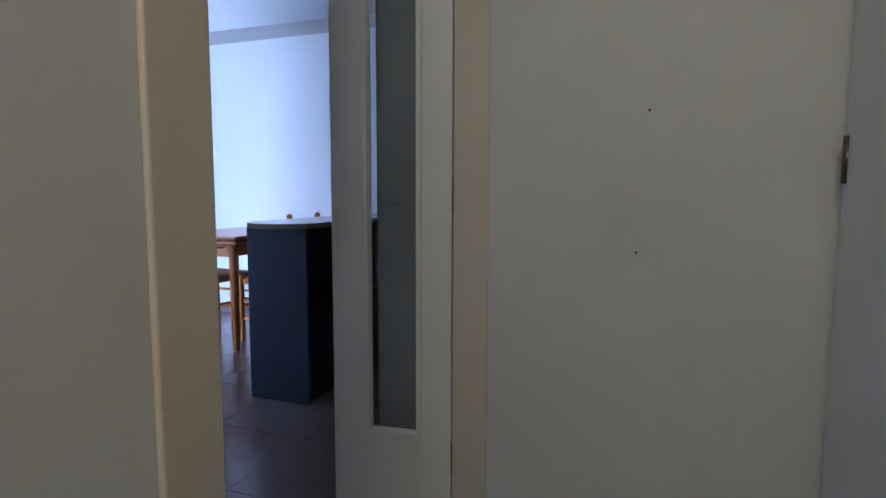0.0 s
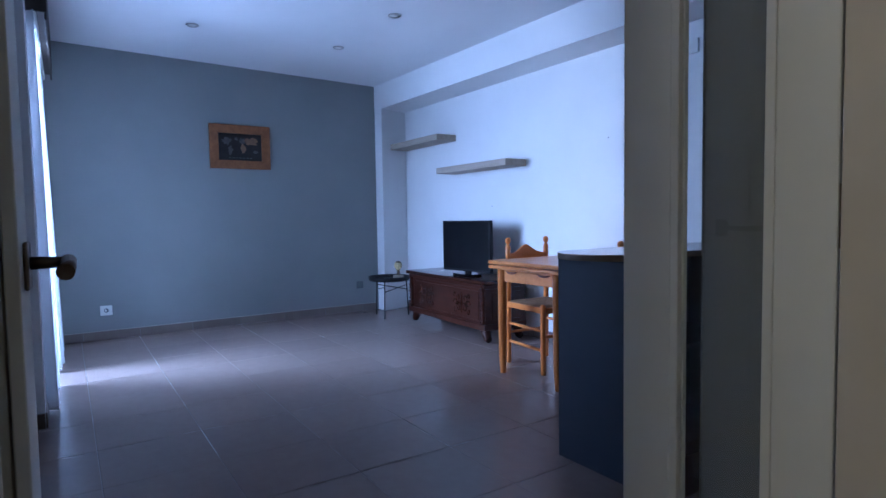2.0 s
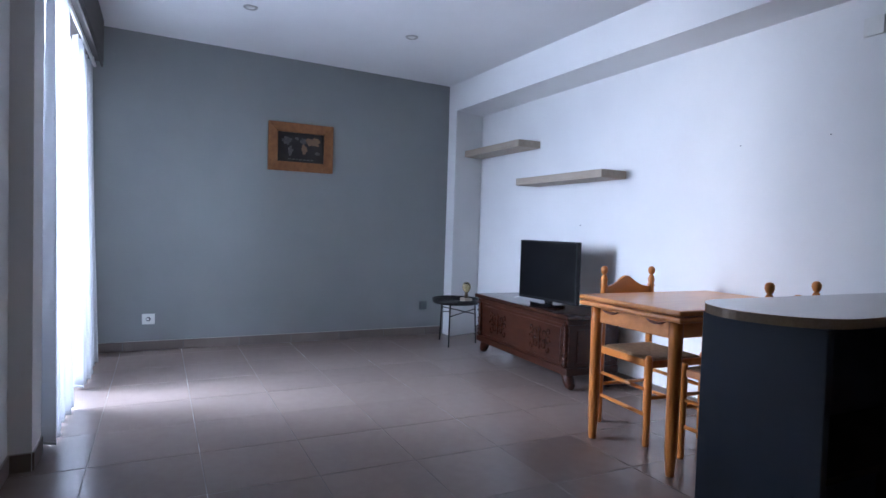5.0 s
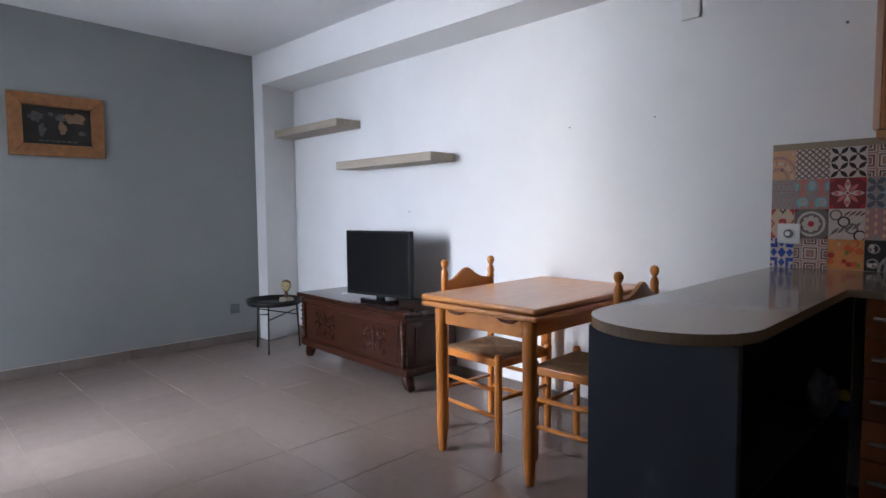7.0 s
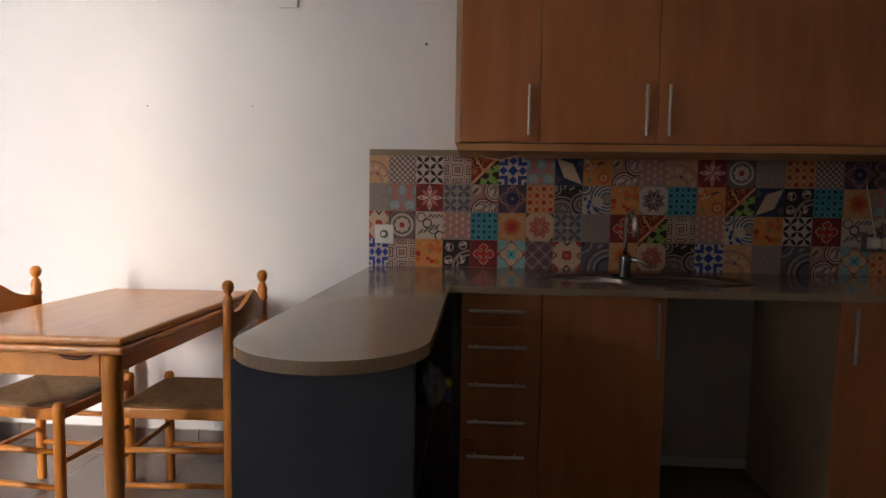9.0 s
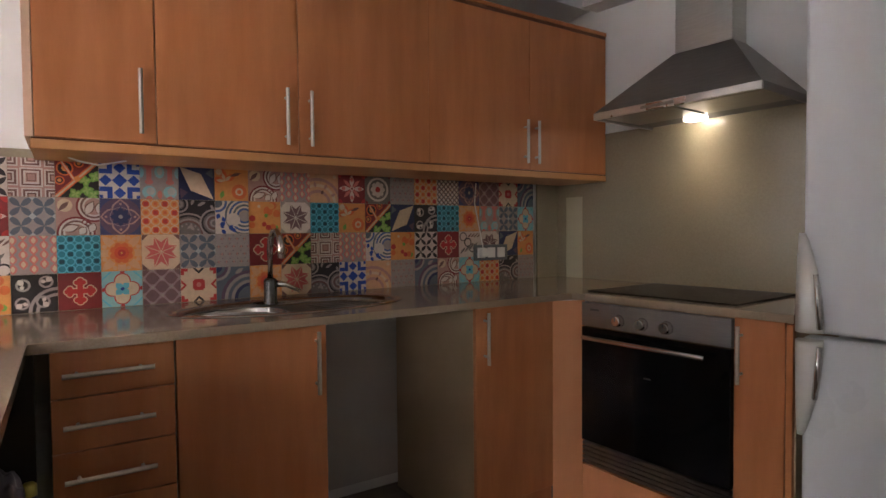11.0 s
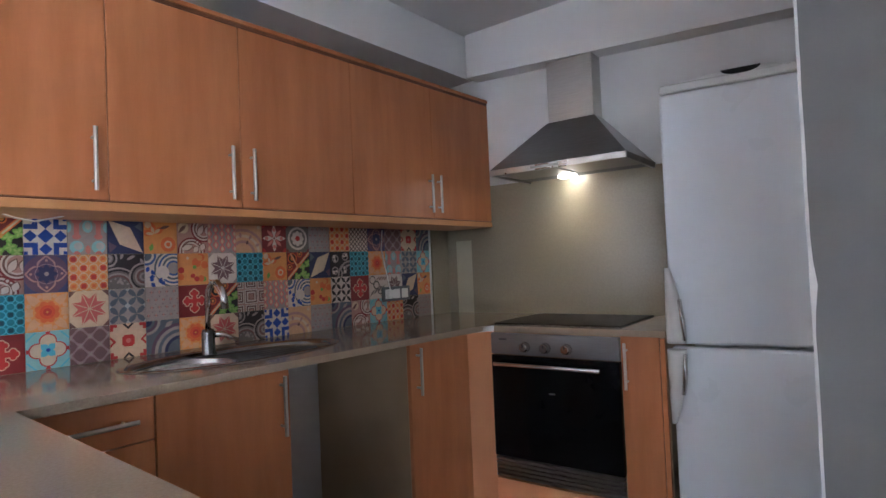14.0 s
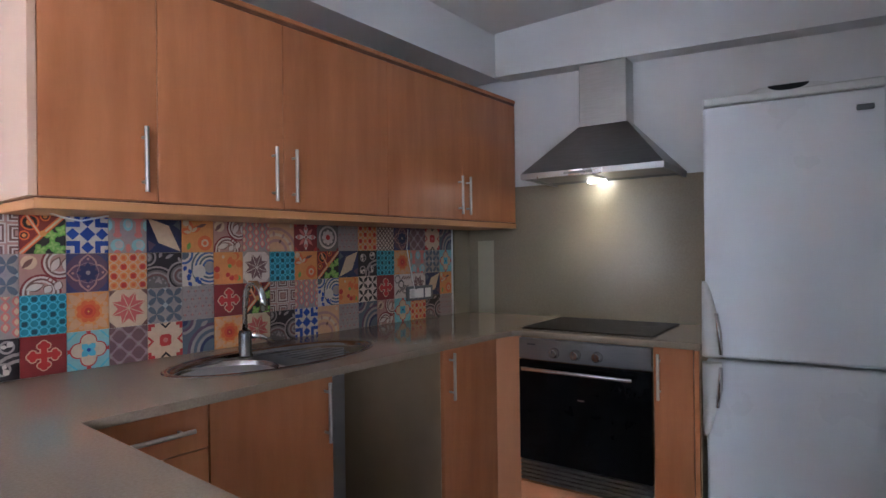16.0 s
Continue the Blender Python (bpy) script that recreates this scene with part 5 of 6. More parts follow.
class Tile:
    """Flat glaze shapes laid layer on layer on a thin tile; plan coordinates run from -1 to 1."""

    def __init__(self, ground, w=1.0):
        self.bm, self.layer = bmesh.new(), 0
        bm_box(self.bm, -TW / 2 + 0.0006, TW / 2 - 0.0006, -0.0035, 0, -TH / 2 + 0.0006, TH / 2 - 0.0006)
        for f in self.bm.faces:
            f.material_index = PKEYS.index(ground)

    def poly(self, colour, pts):
        y = -0.0036 - 0.00006 * self.layer
        self.layer += 1
        q = list(pts)
        for axis in (0, 1):
            for sign in (1, -1):
                kept = []
                for k, p in enumerate(q):
                    last = q[k - 1]
                    da, db = 1 - sign * last[axis], 1 - sign * p[axis]
                    if (da < 0) != (db < 0):
                        f = da / (da - db)
                        kept.append((last[0] + f * (p[0] - last[0]), last[1] + f * (p[1] - last[1])))
                    if db >= 0:
                        kept.append(p)
                q = kept
        clean = [p for k, p in enumerate(q) if (abs(p[0] - q[k - 1][0]) + abs(p[1] - q[k - 1][1])) > 1e-5]
        if len(clean) < 3:
            return self
        f = self.bm.faces.new([self.bm.verts.new((a * (TW / 2 - 0.0008), y, b * (TH / 2 - 0.0008))) for a, b in clean])
        f.material_index = PKEYS.index(colour)
        return self

    def disc(self, colour, cx, cy, r, n=20, ry=None):
        return self.poly(colour, [(cx + r * math.cos(2 * math.pi * k / n), cy + (ry or r) * math.sin(2 * math.pi * k / n)) for k in range(n)])

    def ring(self, colour, ground, cx, cy, r, w):
        return self.disc(colour, cx, cy, r).disc(ground, cx, cy, r - w)

    def square(self, colour, cx, cy, r, turn=0.0):
        return self.poly(colour, [(cx + r * math.sqrt(2) * math.cos(turn + math.pi / 4 + k * math.pi / 2), cy + r * math.sqrt(2) * math.sin(turn + math.pi / 4 + k * math.pi / 2)) for k in range(4)])

    def petal(self, colour, cx, cy, a, length, width, start=0.0):
        ca, sa = math.cos(a), math.sin(a)
        pts = []
        for k in range(9):
            s = k / 8
            pts.append((start + length * s, width * math.sin(math.pi * s)))
        for k in range(7, 0, -1):
            s = k / 8
            pts.append((start + length * s, -width * math.sin(math.pi * s)))
        return self.poly(colour, [(cx + u * ca - v * sa, cy + u * sa + v * ca) for u, v in pts])

    def kite(self, colour, cx, cy, a, length, width, mid=0.5):
        ca, sa = math.cos(a), math.sin(a)
        return self.poly(colour, [(cx + u * ca - v * sa, cy + u * sa + v * ca) for u, v in ((0, 0), (length * mid, width), (length, 0), (length * mid, -width))])

    def line(self, colour, x0, y0, x1, y1, w):
        d = math.hypot(x1 - x0, y1 - y0)
        nx, ny = -(y1 - y0) / d * w, (x1 - x0) / d * w
        return self.poly(colour, [(x0 + nx, y0 + ny), (x1 + nx, y1 + ny), (x1 - nx, y1 - ny), (x0 - nx, y0 - ny)])

    def mesh(self, name):
        me = bpy.data.meshes.new(name)
        self.bm.to_mesh(me)
        self.bm.free()
        for m in PMATS:
            me.materials.append(m)
        return me


Q = [math.pi / 4 + k * math.pi / 2 for k in range(4)]
R4 = [k * math.pi / 2 for k in range(4)]
R8 = [k * math.pi / 4 for k in range(8)]
CORN = [(1, 1), (-1, 1), (-1, -1), (1, -1)]


def arcs(t, cols, cx, cy, r0, step):
    for k, c in enumerate(cols):
        t.disc(c, cx, cy, r0 - k * step, 28)


def d_mandala():
    t = Tile("peach")
    arcs(t, ["rose", "peach", "cream", "peach", "rose", "peach"], -0.5, -1.1, 1.75, 0.2)
    for a in (0.5, 1.1, 1.7, 2.3):
        t.petal("rose", -0.5 + 1.1 * math.cos(a), -1.1 + 1.1 * math.sin(a), a, 0.4, 0.1)
    return t.petal("brown", -0.25, -0.45, 1.0, 0.32, 0.1).disc("cream", 0.75, 0.75, 0.13)


def d_lattice_grey():
    t = Tile("white")
    for k in range(-5, 6):
        t.line("grey", k * 0.4 - 1, -1, k * 0.4 + 1, 1, 0.045).line("brown", k * 0.4 + 1, -1, k * 0.4 - 1, 1, 0.045)
    return t


def d_lattice_black():
    t = Tile("white")
    for a in (-0.5, 0.5):
        for b in (-0.5, 0.5):
            for q in Q:
                t.petal("black", a, b, q, 0.62, 0.13, 0.06)
            t.square("black", a, b, 0.06, math.pi / 4)
    return t


def d_squares():
    t = Tile("rose")
    for a, b in CORN + [(0, 1), (0, -1), (1, 0), (-1, 0)]:
        for c, q in (("white", 0.44), ("brown", 0.37), ("white", 0.27), ("brown", 0.20), ("rose", 0.13)):
            t.square(c, a, b, q)
    for c, q in (("white", 0.50), ("brown", 0.42), ("white", 0.34), ("rose", 0.24), ("brown", 0.20), ("rose", 0.16)):
        t.square(c, 0, 0, q)
    return t


def d_green_leaf():
    t = Tile("black")
    t.poly("maroon", [(-1, 1), (1, 1), (-1, -1)])
    for cx, cy, a0 in ((0.45, -0.6, 0.3), (0.85, 0.15, 1.2), (-0.1, -0.8, 2.2), (0.75, -0.85, 0.8), (0.35, -0.1, 5.0)):
        for a in (0.0, 1.5, 3.0, 4.4):
            t.petal("green", cx, cy, a0 + a, 0.34, 0.14).petal("leaf", cx, cy, a0 + a + 0.1, 0.24, 0.06)
    for cx, cy, q in ((-0.55, 0.55, 0.4), (-0.8, -0.1, 0.24), (0.1, 0.85, 0.24)):
        t.disc("orange", cx, cy, q).disc("black", cx, cy, q - 0.08).disc("amber", cx, cy, q * 0.4)
    for w, c in ((0.12, "orange"), (0.05, "cream")):
        t.line(c, -1, -1, 1, 1, w).line(c, -0.1, -0.1, -0.7, 0.9, w * 0.7)
    return t.disc("amber", 0.0, 0.0, 0.15)


def d_blue_geo():
    t = Tile("white")
    for a, b, q in ((0, 0, 0.27), (0, 0.70, 0.22), (0, -0.70, 0.22), (0.70, 0, 0.22), (-0.70, 0, 0.22)):
        t.square("blue", a, b, q, math.pi / 4)
    for a, b in CORN:
        t.poly("blue", [(a, b * 0.36), (a * 0.36, b * 0.36), (a * 0.36, b), (a * 0.62, b), (a * 0.62, b * 0.62), (a, b * 0.62)])
        t.square("blue", a, b, 0.18)
    return t


def d_pinkblue():
    t = Tile("pale")
    for a in (-0.55, 0.55):
        t.disc("aqua", a, -0.6, 0.36).disc("mist", a + 0.08, -0.55, 0.22)
        t.disc("pink", a, 1.0, 0.32).line("pink", a, 0.9, a, 0.0, 0.13).disc("pink", a, -0.02, 0.22, 20, 0.15)
        t.disc("pink", a, -1.0, 0.18)
    t.disc("aqua", 0, 0.55, 0.26, 20, 0.34).disc("mist", 0.02, 0.6, 0.15, 20, 0.22)
    for a in (-1, 1):
        t.disc("aqua", a, 0.5, 0.2, 20, 0.3)
    return t.disc("pink", 0, -0.75, 0.13, 16, 0.25)


def d_dark_star():
    t = Tile("navy")
    t.poly("cream", [(-0.95, 0.95), (0.25, 0.55), (0.95, -0.95), (-0.35, -0.45)])
    return t.poly("purple", [(-0.95, -0.3), (-0.5, -0.55), (-0.9, -0.95)]).poly("slate", [(0.95, 0.3), (0.5, 0.6), (0.9, 0.95)])


def d_dark_star_turned():
    t = Tile("navy")
    t.poly("cream", [(0.95, 0.95), (-0.25, 0.55), (-0.95, -0.95), (0.35, -0.45)])
    return t.poly("purple", [(0.95, -0.3), (0.5, -0.55), (0.9, -0.95)]).poly("slate", [(-0.95, 0.3), (-0.5, 0.6), (-0.9, 0.95)])


def d_orange_floral():
    t = Tile("amber")
    t.disc("orange", 0.45, -0.45, 0.46).disc("cream", 0.45, -0.45, 0.24).disc("orange", 0.45, -0.45, 0.13)
    for a in (0.6, 1.8, 3.0):
        t.petal("orange", -0.4, 0.2, a, 0.75, 0.2).petal("cream", -0.4, 0.2, a + 0.1, 0.5, 0.1)
    return t.petal("green", -0.5, -0.4, 4.4, 0.5, 0.13).petal("brown", -0.1, 0.5, 0.3, 0.7, 0.1).disc("cream", -0.75, 0.75, 0.2)


def d_brown_arcs():
    t = Tile("rose")
    t.disc("cream", -0.6, 0.6, 0.35).petal("brown", -0.9, 0.3, 0.8, 0.7, 0.12)
    for cx, cy, q in ((0.75, 0.55, 0.85), (-0.1, -0.9, 0.9)):
        arcs(t, ["maroon", "white", "brown", "white", "rose"], cx, cy, q, 0.1)
    for x, y, a, l in ((0.35, 0.1, 1.1, 0.85), (0.95, 0.15, 1.4, 0.7), (-0.75, -0.75, 0.3, 0.85), (0.05, -0.95, 0.9, 0.5), (0.55, -0.85, 1.2, 0.55)):
        t.petal("brown", x, y, a, l, 0.23).petal("white", x, y, a, l * 0.92, 0.17)
    return t.disc("maroon", 0.3, -0.3, 0.14).disc("white", 0.3, -0.3, 0.08)


def d_pink_weave():
    t = Tile("pale")
    for k in range(5):
        x = -0.9 + k * 0.45
        for b in (-1.0, -0.5, 0.0, 0.5):
            o_ = 0.25 * (k % 2)
            t.petal("pink", x, b + o_, 1.57, 0.55, 0.2).petal("cream", x, b + o_ + 0.1, 1.57, 0.34, 0.1)
    return t


def d_dark_red():
    t = Tile("maroon")
    for a in R4:
        t.petal("white", 0, 0, a, 0.85, 0.17, 0.1)
        t.disc("pink", 0.62 * math.cos(a), 0.62 * math.sin(a), 0.14)
    for a in Q:
        t.petal("pink", 0, 0, a, 0.75, 0.12, 0.1)
    for a, b in CORN:
        t.disc("red", a, b, 0.3)
    return t.disc("white", 0, 0, 0.16).disc("maroon", 0, 0, 0.08)


def d_rose():
    t = Tile("grey")
    t.disc("white", 0, 0, 0.86).disc("grey", 0, 0, 0.70)
    for a in R8:
        t.disc("white", 0.40 * math.cos(a), 0.40 * math.sin(a), 0.17, 12)
    t.disc("white", 0, 0, 0.40).disc("red", 0, 0, 0.20)
    for a, b in CORN:
        t.disc("maroon", a, b, 0.22)
    return t


def d_grey_dots():
    t = Tile("pale")
    for b in (-0.7, -0.23, 0.23, 0.7):
        for a in (-0.85, -0.4, 0.05, 0.5, 0.95):
            x = a + (0.2 if b in (-0.23, 0.7) else 0.0)
            t.petal("brown", x - 0.12, b, 0, 0.24, 0.05).petal("rose", x, b - 0.12, 1.57, 0.24, 0.05)
            t.disc("grey", x + 0.22, b + 0.2, 0.035, 8)
    return t


def d_orange_lattice():
    t = Tile("amber")
    for a in range(4):
        for b in range(4):
            x, y = -0.75 + a * 0.5, -0.75 + b * 0.5
            t.ring("cream", "orange" if (a + b) % 2 else "amber", x, y, 0.25, 0.05)
            t.square("red" if (a + b) % 2 else "orange", x, y, 0.12 if (a + b) % 2 else 0.09)
    return t


def d_purple_flower():
    t = Tile("indigo")
    t.disc("purple", 0, 0, 1.05, 28)
    for a in R4:
        t.petal("rose", 0, 0, a, 1.0, 0.44, 0.0)
    t.disc("rose", 0, 0, 0.62)
    for a in R4:
        t.petal("purple", 0, 0, a, 0.9, 0.36, 0.0)
    t.disc("lilac", 0, 0, 0.54).disc("purple", 0, 0, 0.50)
    for a in R8:
        t.petal("navy", 0, 0, a, 0.48, 0.14, 0.06)
    for a in R4:
        t.disc("rose", 0.72 * math.cos(a), 0.72 * math.sin(a), 0.07, 10)
    return t.disc("pale", 0, 0, 0.11)


def d_lilac_ogee():
    t = Tile("pale")
    for a in (-1.0, 0, 1.0):
        for b in (-1.0, 0, 1.0):
            for c, q in (("lilac", 1.0), ("mauve", 0.84)):
                t.petal(c, a - 0.44 * q, b, 0, 0.88 * q, 0.42 * q)
                t.petal(c, a + 0.5 - 0.44 * q, b + 0.5, 0, 0.88 * q, 0.42 * q)
    return t


def d_red_star():
    t = Tile("cream")
    t.square("red", 0, 0, 0.34).disc("cream", 0.34, 0.34, 0.1).disc("cream", -0.34, 0.34, 0.1).disc("cream", 0.34, -0.34, 0.1).disc("cream", -0.34, -0.34, 0.1).disc("pink", 0, 0, 0.14)
    for a in R4:
        ca, sa = math.cos(a), math.sin(a)
        t.square("red" if abs(ca) > 0.5 else "black", ca * 0.98, sa * 0.98, 0.22, math.pi / 4).square("cream", ca * 1.0, sa * 1.0, 0.12, math.pi / 4)
    for a, b in CORN:
        t.poly("red", [(a, b), (a, b * 0.62), (a * 0.82, b * 0.62), (a * 0.82, b * 0.82), (a * 0.62, b * 0.82), (a * 0.62, b)])
    return t


def d_blue_arcs():
    t = Tile("slate")
    arcs(t, ["purple", "pale", "slate", "pale", "navy", "slate"], 1, -1, 1.75, 0.2)
    arcs(t, ["pale", "purple", "slate", "navy"], -1, 1, 0.85, 0.17)
    return t.petal("pale", 0.1, 0.55, 0.6, 0.6, 0.13)


def d_grey_x():
    t = Tile("pale")
    for a in (-0.5, 0.5):
        for b in (-0.5, 0.5):
            for q in Q:
                t.petal("slate", a, b, q, 0.72, 0.15, 0.0)
    t.square("mist", 0, 0, 0.13, math.pi / 4)
    for a, b in CORN + [(0, 1), (0, -1), (1, 0), (-1, 0)]:
        t.square("mist", a, b, 0.11, math.pi / 4)
    return t


def d_black_arcs():
    t = Tile("black")
    for cx, cy, q in ((-0.5, -1.0, 1.25), (0.95, -0.35, 0.85), (-1.0, 0.75, 0.5)):
        arcs(t, ["pale", "black", "grey", "pale", "brown", "grey"], cx, cy, q, 0.11)
        for k in range(14):
            a = 2 * math.pi * k / 14
            t.disc("pale", cx + (q - 0.66) * math.cos(a), cy + (q - 0.66) * math.sin(a), 0.06, 8)
    for x, y, a in ((0.1, 0.75, 0.4), (0.35, 0.85, 3.6), (0.75, 0.75, 5.2), (-0.35, 0.7, 1.2), (-0.6, -0.7, 0.7), (-0.2, -0.8, 2.2)):
        t.petal("pale", x, y, a, 0.4, 0.09)
    return t


def d_blue_wave():
    t = Tile("white")
    arcs(t, ["slate", "white", "denim", "white", "slate", "white", "denim", "pale"], 0.75, 0.1, 1.2, 0.12)
    arcs(t, ["denim", "white", "slate"], -0.9, 0.9, 0.6, 0.14)
    t.disc("white", 0.05, -0.15, 0.42)
    for x, y, a in ((-0.75, -0.45, 0.3), (-0.45, -0.3, 2.0), (-0.65, -0.75, 5.5), (-0.2, -0.75, 0.9), (0.2, -0.9, 2.4), (-0.9, -0.1, 1.2)):
        t.petal("blue", x, y, a, 0.36, 0.12)
    for x, y in ((-0.6, -0.55), (-0.05, -0.7)):
        t.disc("blue", x, y, 0.12, 10)
    return t


def d_fruit():
    t = Tile("amber")
    rnd = random.Random(5)
    for c, r in (("orange", 0.3), ("orange", 0.25), ("amber", 0.2), ("red", 0.2), ("orange", 0.24), ("green", 0.17), ("red", 0.15), ("green", 0.13), ("orange", 0.2), ("cream", 0.1), ("teal", 0.13), ("orange", 0.2), ("red", 0.17)):
        t.disc(c, rnd.uniform(-0.85, 0.85), rnd.uniform(-0.85, 0.85), r, 14)
    return t


def star8(ground, colour, corner):
    t = Tile(ground)
    for a in R8:
        t.kite(colour, 0, 0, a + 0.39, 0.94, 0.22, 0.55)
    for a, b in CORN:
        t.poly(corner, [(a, b), (a, b * 0.66), (a * 0.66, b)])
    for a in R8:
        t.line(ground, 0, 0, 0.9 * math.cos(a + 0.39), 0.9 * math.sin(a + 0.39), 0.02)
    return t


def d_teal():
    t = Tile("teal")
    for a in range(5):
        for b in range(5):
            x, y = -0.8 + a * 0.4, -0.8 + b * 0.4
            t.ring("cyan", "teal", x, y, 0.215, 0.045)
            t.square("deep" if (a + b) % 2 else "teal", x, y, 0.11)
    return t


def d_white_floral():
    t = Tile("black")
    arcs(t, ["pale", "black", "pale", "black"], 1, -1, 1.3, 0.16)
    for cx, cy, a in ((-0.5, 0.45, 2.2), (0.35, -0.45, 5.4), (-0.55, -0.5, 3.9), (0.5, 0.6, 0.8)):
        t.disc("pale", cx, cy, 0.33).disc("black", cx, cy, 0.22).petal("white", cx, cy, a, 0.36, 0.14).petal("white", cx, cy, a + 2.1, 0.26, 0.1)
    return t


def d_sun():
    t = Tile("amber")
    for a in R8:
        t.petal("peach", 0, 0, a, 1.05, 0.22, 0.3).disc("peach", 0.9 * math.cos(a + 0.39), 0.9 * math.sin(a + 0.39), 0.12, 12)
    t.disc("amber", 0, 0, 0.66)
    for a in R8:
        t.disc("orange", 0.42 * math.cos(a + 0.39), 0.42 * math.sin(a + 0.39), 0.18, 12)
    return t.disc("orange", 0, 0, 0.5).disc("vermilion", 0, 0, 0.36).disc("red", 0, 0, 0.2).kite("amber", -0.08, 0, 0, 0.16, 0.05).kite("amber", 0, -0.08, 1.57, 0.16, 0.05)


def d_cyan_flower():
    t = Tile("aqua")
    for a in R4:
        t.disc("red", 0.48 * math.cos(a), 0.48 * math.sin(a), 0.42)
    for a in R4:
        t.disc("cream", 0.47 * math.cos(a), 0.47 * math.sin(a), 0.36)
    t.square("cream", 0, 0, 0.4)
    for a in Q:
        t.petal("cyan", 0, 0, a, 0.46, 0.18)
    for a in R4:
        t.disc("red", 0.98 * math.cos(a), 0.98 * math.sin(a), 0.12, 12)
    for a, b in CORN:
        t.line("cyan", a, b * 0.55, a * 0.55, b, 0.04)
    return t.disc("blue", 0, 0, 0.1)


def d_grey_waves():
    t = Tile("white")
    for k in range(4):
        arcs(t, ["black" if k % 2 else "grey", "white"], -0.6 + 0.45 * k, 0.6 - 0.45 * k, 0.36, 0.1)
    for k in range(4):
        t.petal("grey", -0.9 + 0.4 * k, -0.75 + 0.12 * k, 0.8, 0.75, 0.09).petal("brown", -0.2 + 0.3 * k, 0.5, 0.7, 0.6, 0.06)
    return t


def d_red_cross():
    t = Tile("maroon")
    for grow, c in ((0.06, "cream"), (0.0, "red")):
        for a in R4:
            ca, sa = math.cos(a), math.sin(a)
            t.disc(c, 0.58 * ca, 0.58 * sa, 0.15 + grow, 14).disc(c, 0.48 * ca - 0.15 * sa, 0.48 * sa + 0.15 * ca, 0.13 + grow, 14).disc(c, 0.48 * ca + 0.15 * sa, 0.48 * sa - 0.15 * ca, 0.13 + grow, 14)
            t.line(c, 0, 0, 0.55 * ca, 0.55 * sa, 0.13 + grow)
    return t


DESIGNS = {"m": d_mandala, "lg": d_lattice_grey, "lb": d_lattice_black, "sq": d_squares, "gl": d_green_leaf, "bg": d_blue_geo, "pb": d_pinkblue, "ds": d_dark_star, "dm": d_dark_star_turned, "of": d_orange_floral,
           "ba": d_brown_arcs, "pw": d_pink_weave, "dr": d_dark_red, "ro": d_rose, "gd": d_grey_dots, "ol": d_orange_lattice, "pf": d_purple_flower, "lo": d_lilac_ogee, "rs": d_red_star,
           "db": d_blue_arcs, "gx": d_grey_x, "bk": d_black_arcs, "bw": d_blue_wave, "fr": d_fruit, "bs": lambda: star8("white", "mauve", "pale"), "ps": lambda: star8("cream", "coral", "brown"),
           "te": d_teal, "wf": d_white_floral, "os": d_sun, "cf": d_cyan_flower, "gw": d_grey_waves, "rc": d_red_cross}
TILE_MESH = {k: f().mesh("tile_" + k) for k, f in DESIGNS.items()}
GRID = ["m lg lb sq gl bg pb ds of ba pw m dr ro gd ol lg pf lo rs db", "gd pb dr gx ba pf ol bk bw fr bs te of gl dm wf te os pb gx cf",
        "rs ro gw pw te os ps gx gd rc gl sq pw bw fr lb rc gw bs dm of", "bg sq fr wf rc cf lo rs db os ps bk bg m gd db ba cf ol bk gd"]
tw = base("tiled_splashback", -0.70, 3.8605, 0.9, "splashback of mixed patterned cement-look tiles", "splashback", kind="structure")
part("backing", box(-1.30, 1.262, -0.0065, 0.015, 0.0, 0.528), M["beige"], tw, "beige backing board")
for r, line in enumerate(GRID):
    for c, key in enumerate(line.split()):
        x0, x1 = -1.413 + (c - 5) * TW, -1.413 + (c - 4) * TW
        a, b = max(x0, -1.999), min(x1, 0.560)
        z1, z0 = 1.4005 - r * TH, max(1.4005 - (r + 1) * TH, 0.9005)
        t = new("tile", TILE_MESH[key])
        t.parent = tw
        t.location = ((a + b) / 2 + 0.70, -0.0068, (z0 + z1) / 2 - 0.9)
        t.scale = ((b - a) / TW, 1, (z1 - z0) / TH)


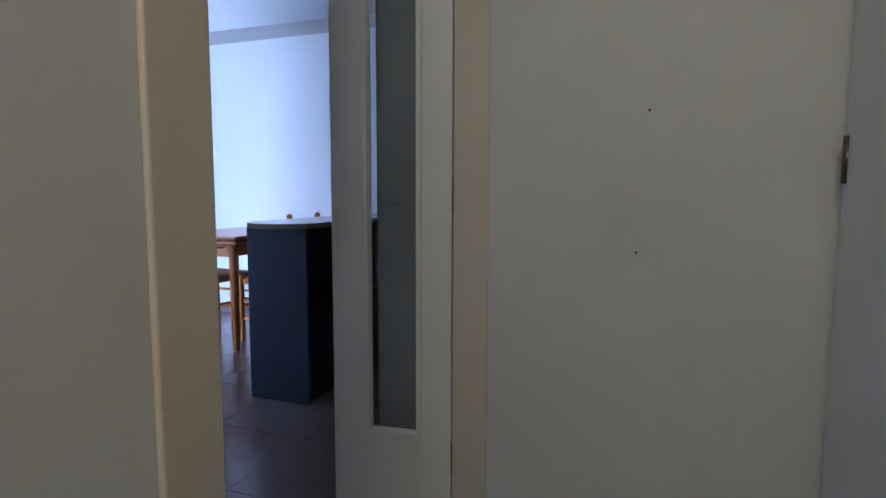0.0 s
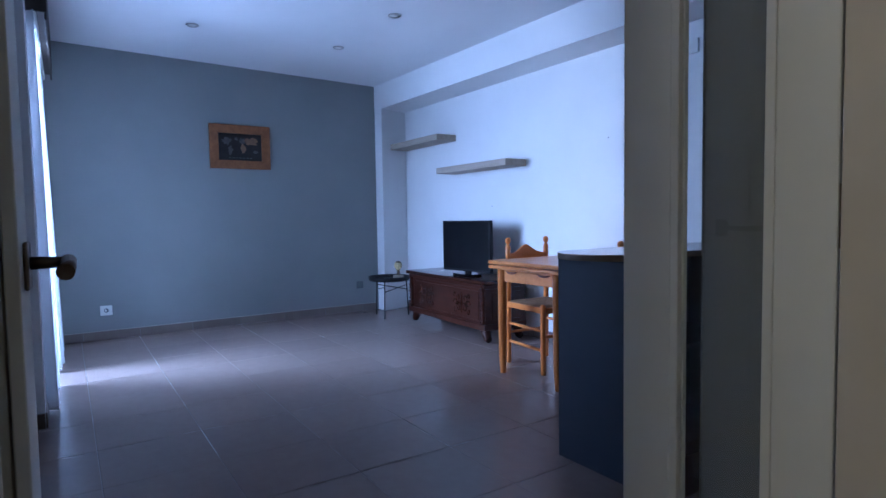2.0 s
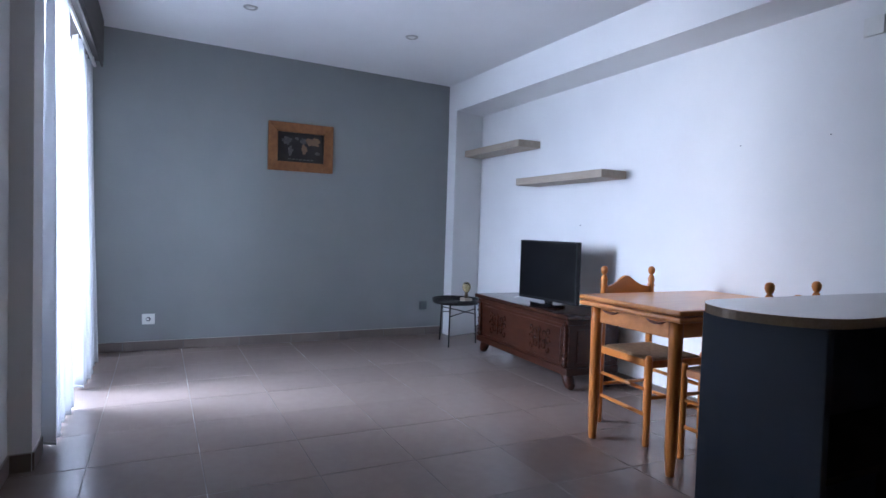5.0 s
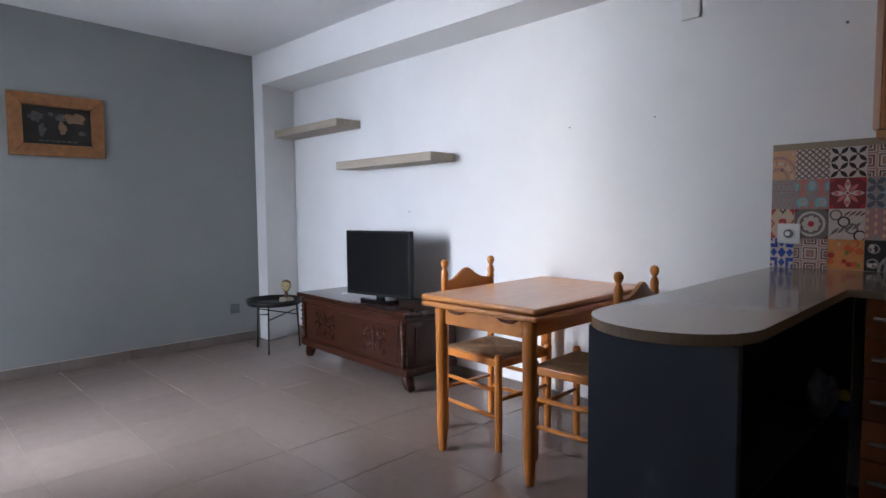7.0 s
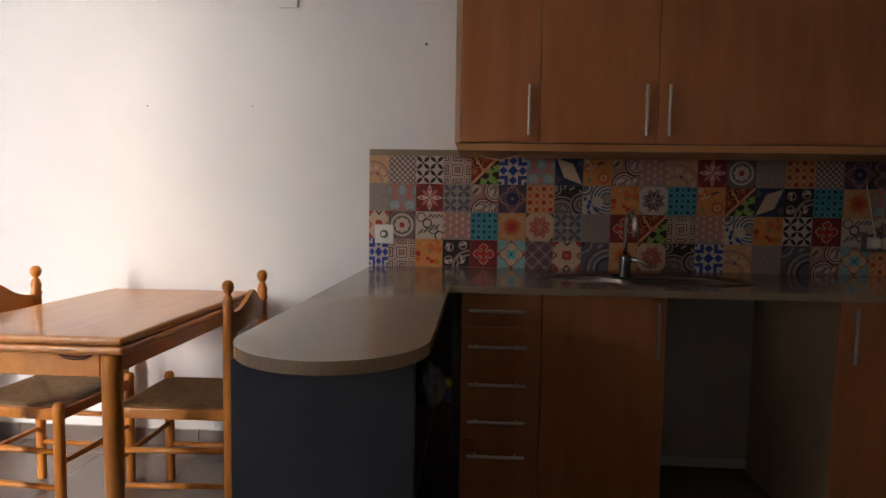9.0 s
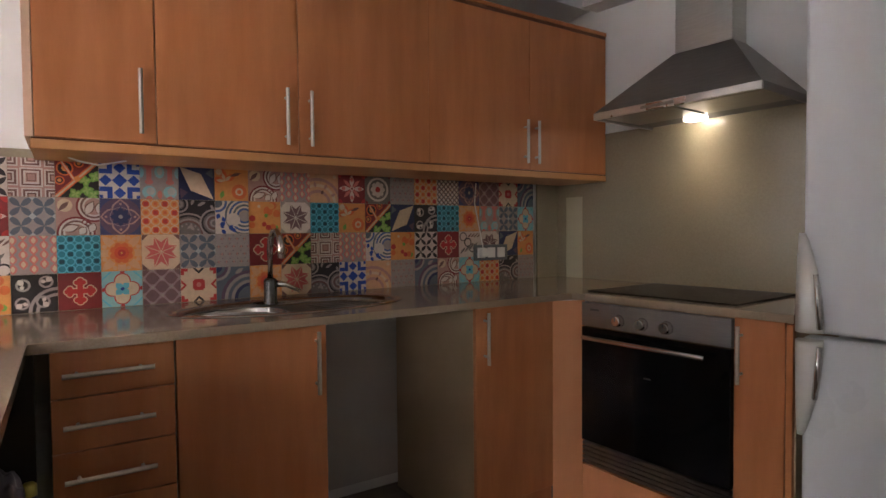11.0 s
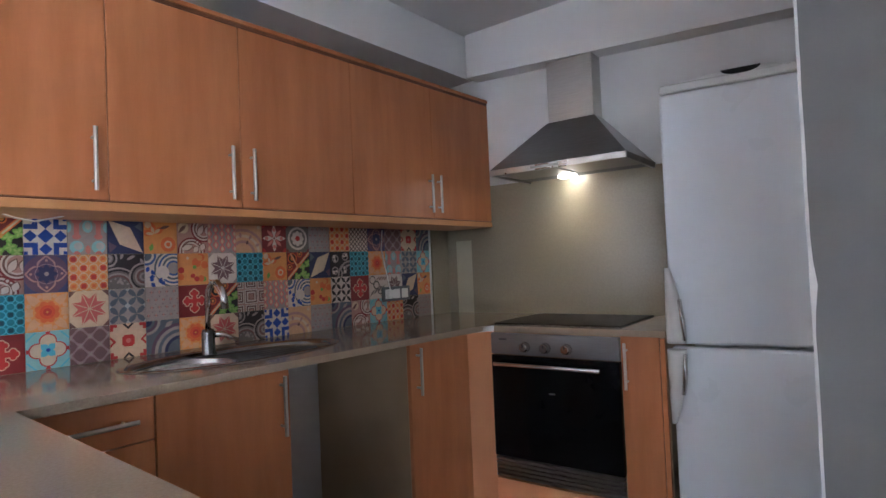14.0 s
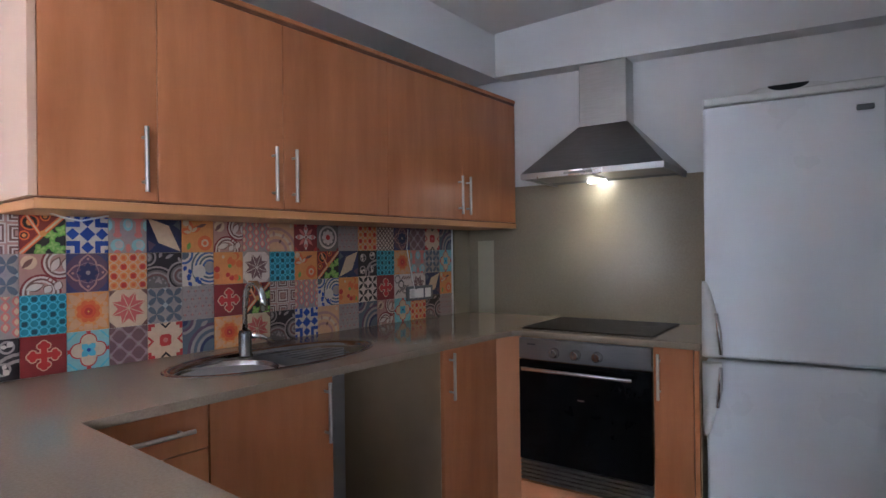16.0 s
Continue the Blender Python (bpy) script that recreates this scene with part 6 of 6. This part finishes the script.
# ---- skirting tiles
def skirting(name, x, y, turn, length, piece, label, offset=0.0):
    s = base(name, x, y, 0, label, "skirting", kind="structure", turn=turn)
    k, u = 0, -offset
    while u < length - 1e-4:
        a, b = max(u, 0) + 0.0012, min(u + piece, length) - 0.0012
        if b - a > 0.01:
            part("skirting_tile", box(a, b, 0.0005, 0.009, 0.001, 0.078, 0.002, 1), M["skirting"], s)
        u += piece
    part("caulk_line", box(0, length, 0.0003, 0.0075, 0.0782, 0.0808), M["caulk"], s, "thin pale caulk line")
    return s


skirting("baseboard_west", -6.143, 3.515, -90, 3.17, 0.453, "dark brown stoneware skirting along the grey wall", 0.27)
skirting("baseboard_north", -2.02, 3.8832, 179.7, 4.07, 0.453, "dark brown stoneware skirting along the white wall", 0.1)
skirting("baseboard_south", -3.730, 0.310, 0, 2.5, 0.453, "dark brown stoneware skirting along the white wall", 0.2)
skirting("baseboard_column", -3.735, 0.395, -90, 0.084, 0.453, "dark brown stoneware skirting round the column")
skirting("baseboard_column", -3.948, 0.395, 0, 0.213, 0.453, "dark brown stoneware skirting round the column")
skirting("baseboard_hall", 0.36, 1.492, 180, 0.80, 0.453, "dark brown stoneware skirting in the hall", 0.2)

# ---- floor tiles of the living room and kitchen
floor_ob = base("tiled_floor", -2.78, 0.60, 0, "dark brown glazed stoneware tiles with pale worn joints", "floor", kind="structure")
PITCH = 0.453
FLOOR_MESH = {}
for i in range(-8, 9):
    for j in range(-1, 8):
        xa, xb = max(-2.78 + i * PITCH, -6.143), min(-2.78 + (i + 1) * PITCH, 1.0)
        ya, yb = max(0.60 + j * PITCH, 0.05 if i * PITCH < -1.0 else 0.29), min(0.60 + (j + 1) * PITCH, 3.90)
        if xa > -0.62:
            ya = max(ya, 1.745)
        if xb - xa < 0.03 or yb - ya < 0.03:
            continue
        w, h = round(xb - xa - 0.003, 4), round(yb - ya - 0.003, 4)
        if (w, h) not in FLOOR_MESH:
            FLOOR_MESH[(w, h)] = to_mesh("floor_tile", box(-w / 2, w / 2, -h / 2, h / 2, -0.006, 0.0, 0.0012, 1), M["floor_tile"])
        t = new("floor_tile", FLOOR_MESH[(w, h)])
        t.parent = floor_ob
        t.location = ((xa + xb) / 2 + 2.78, (ya + yb) / 2 - 0.60, -0.0004 * ((i * 7 + j * 3) % 3))
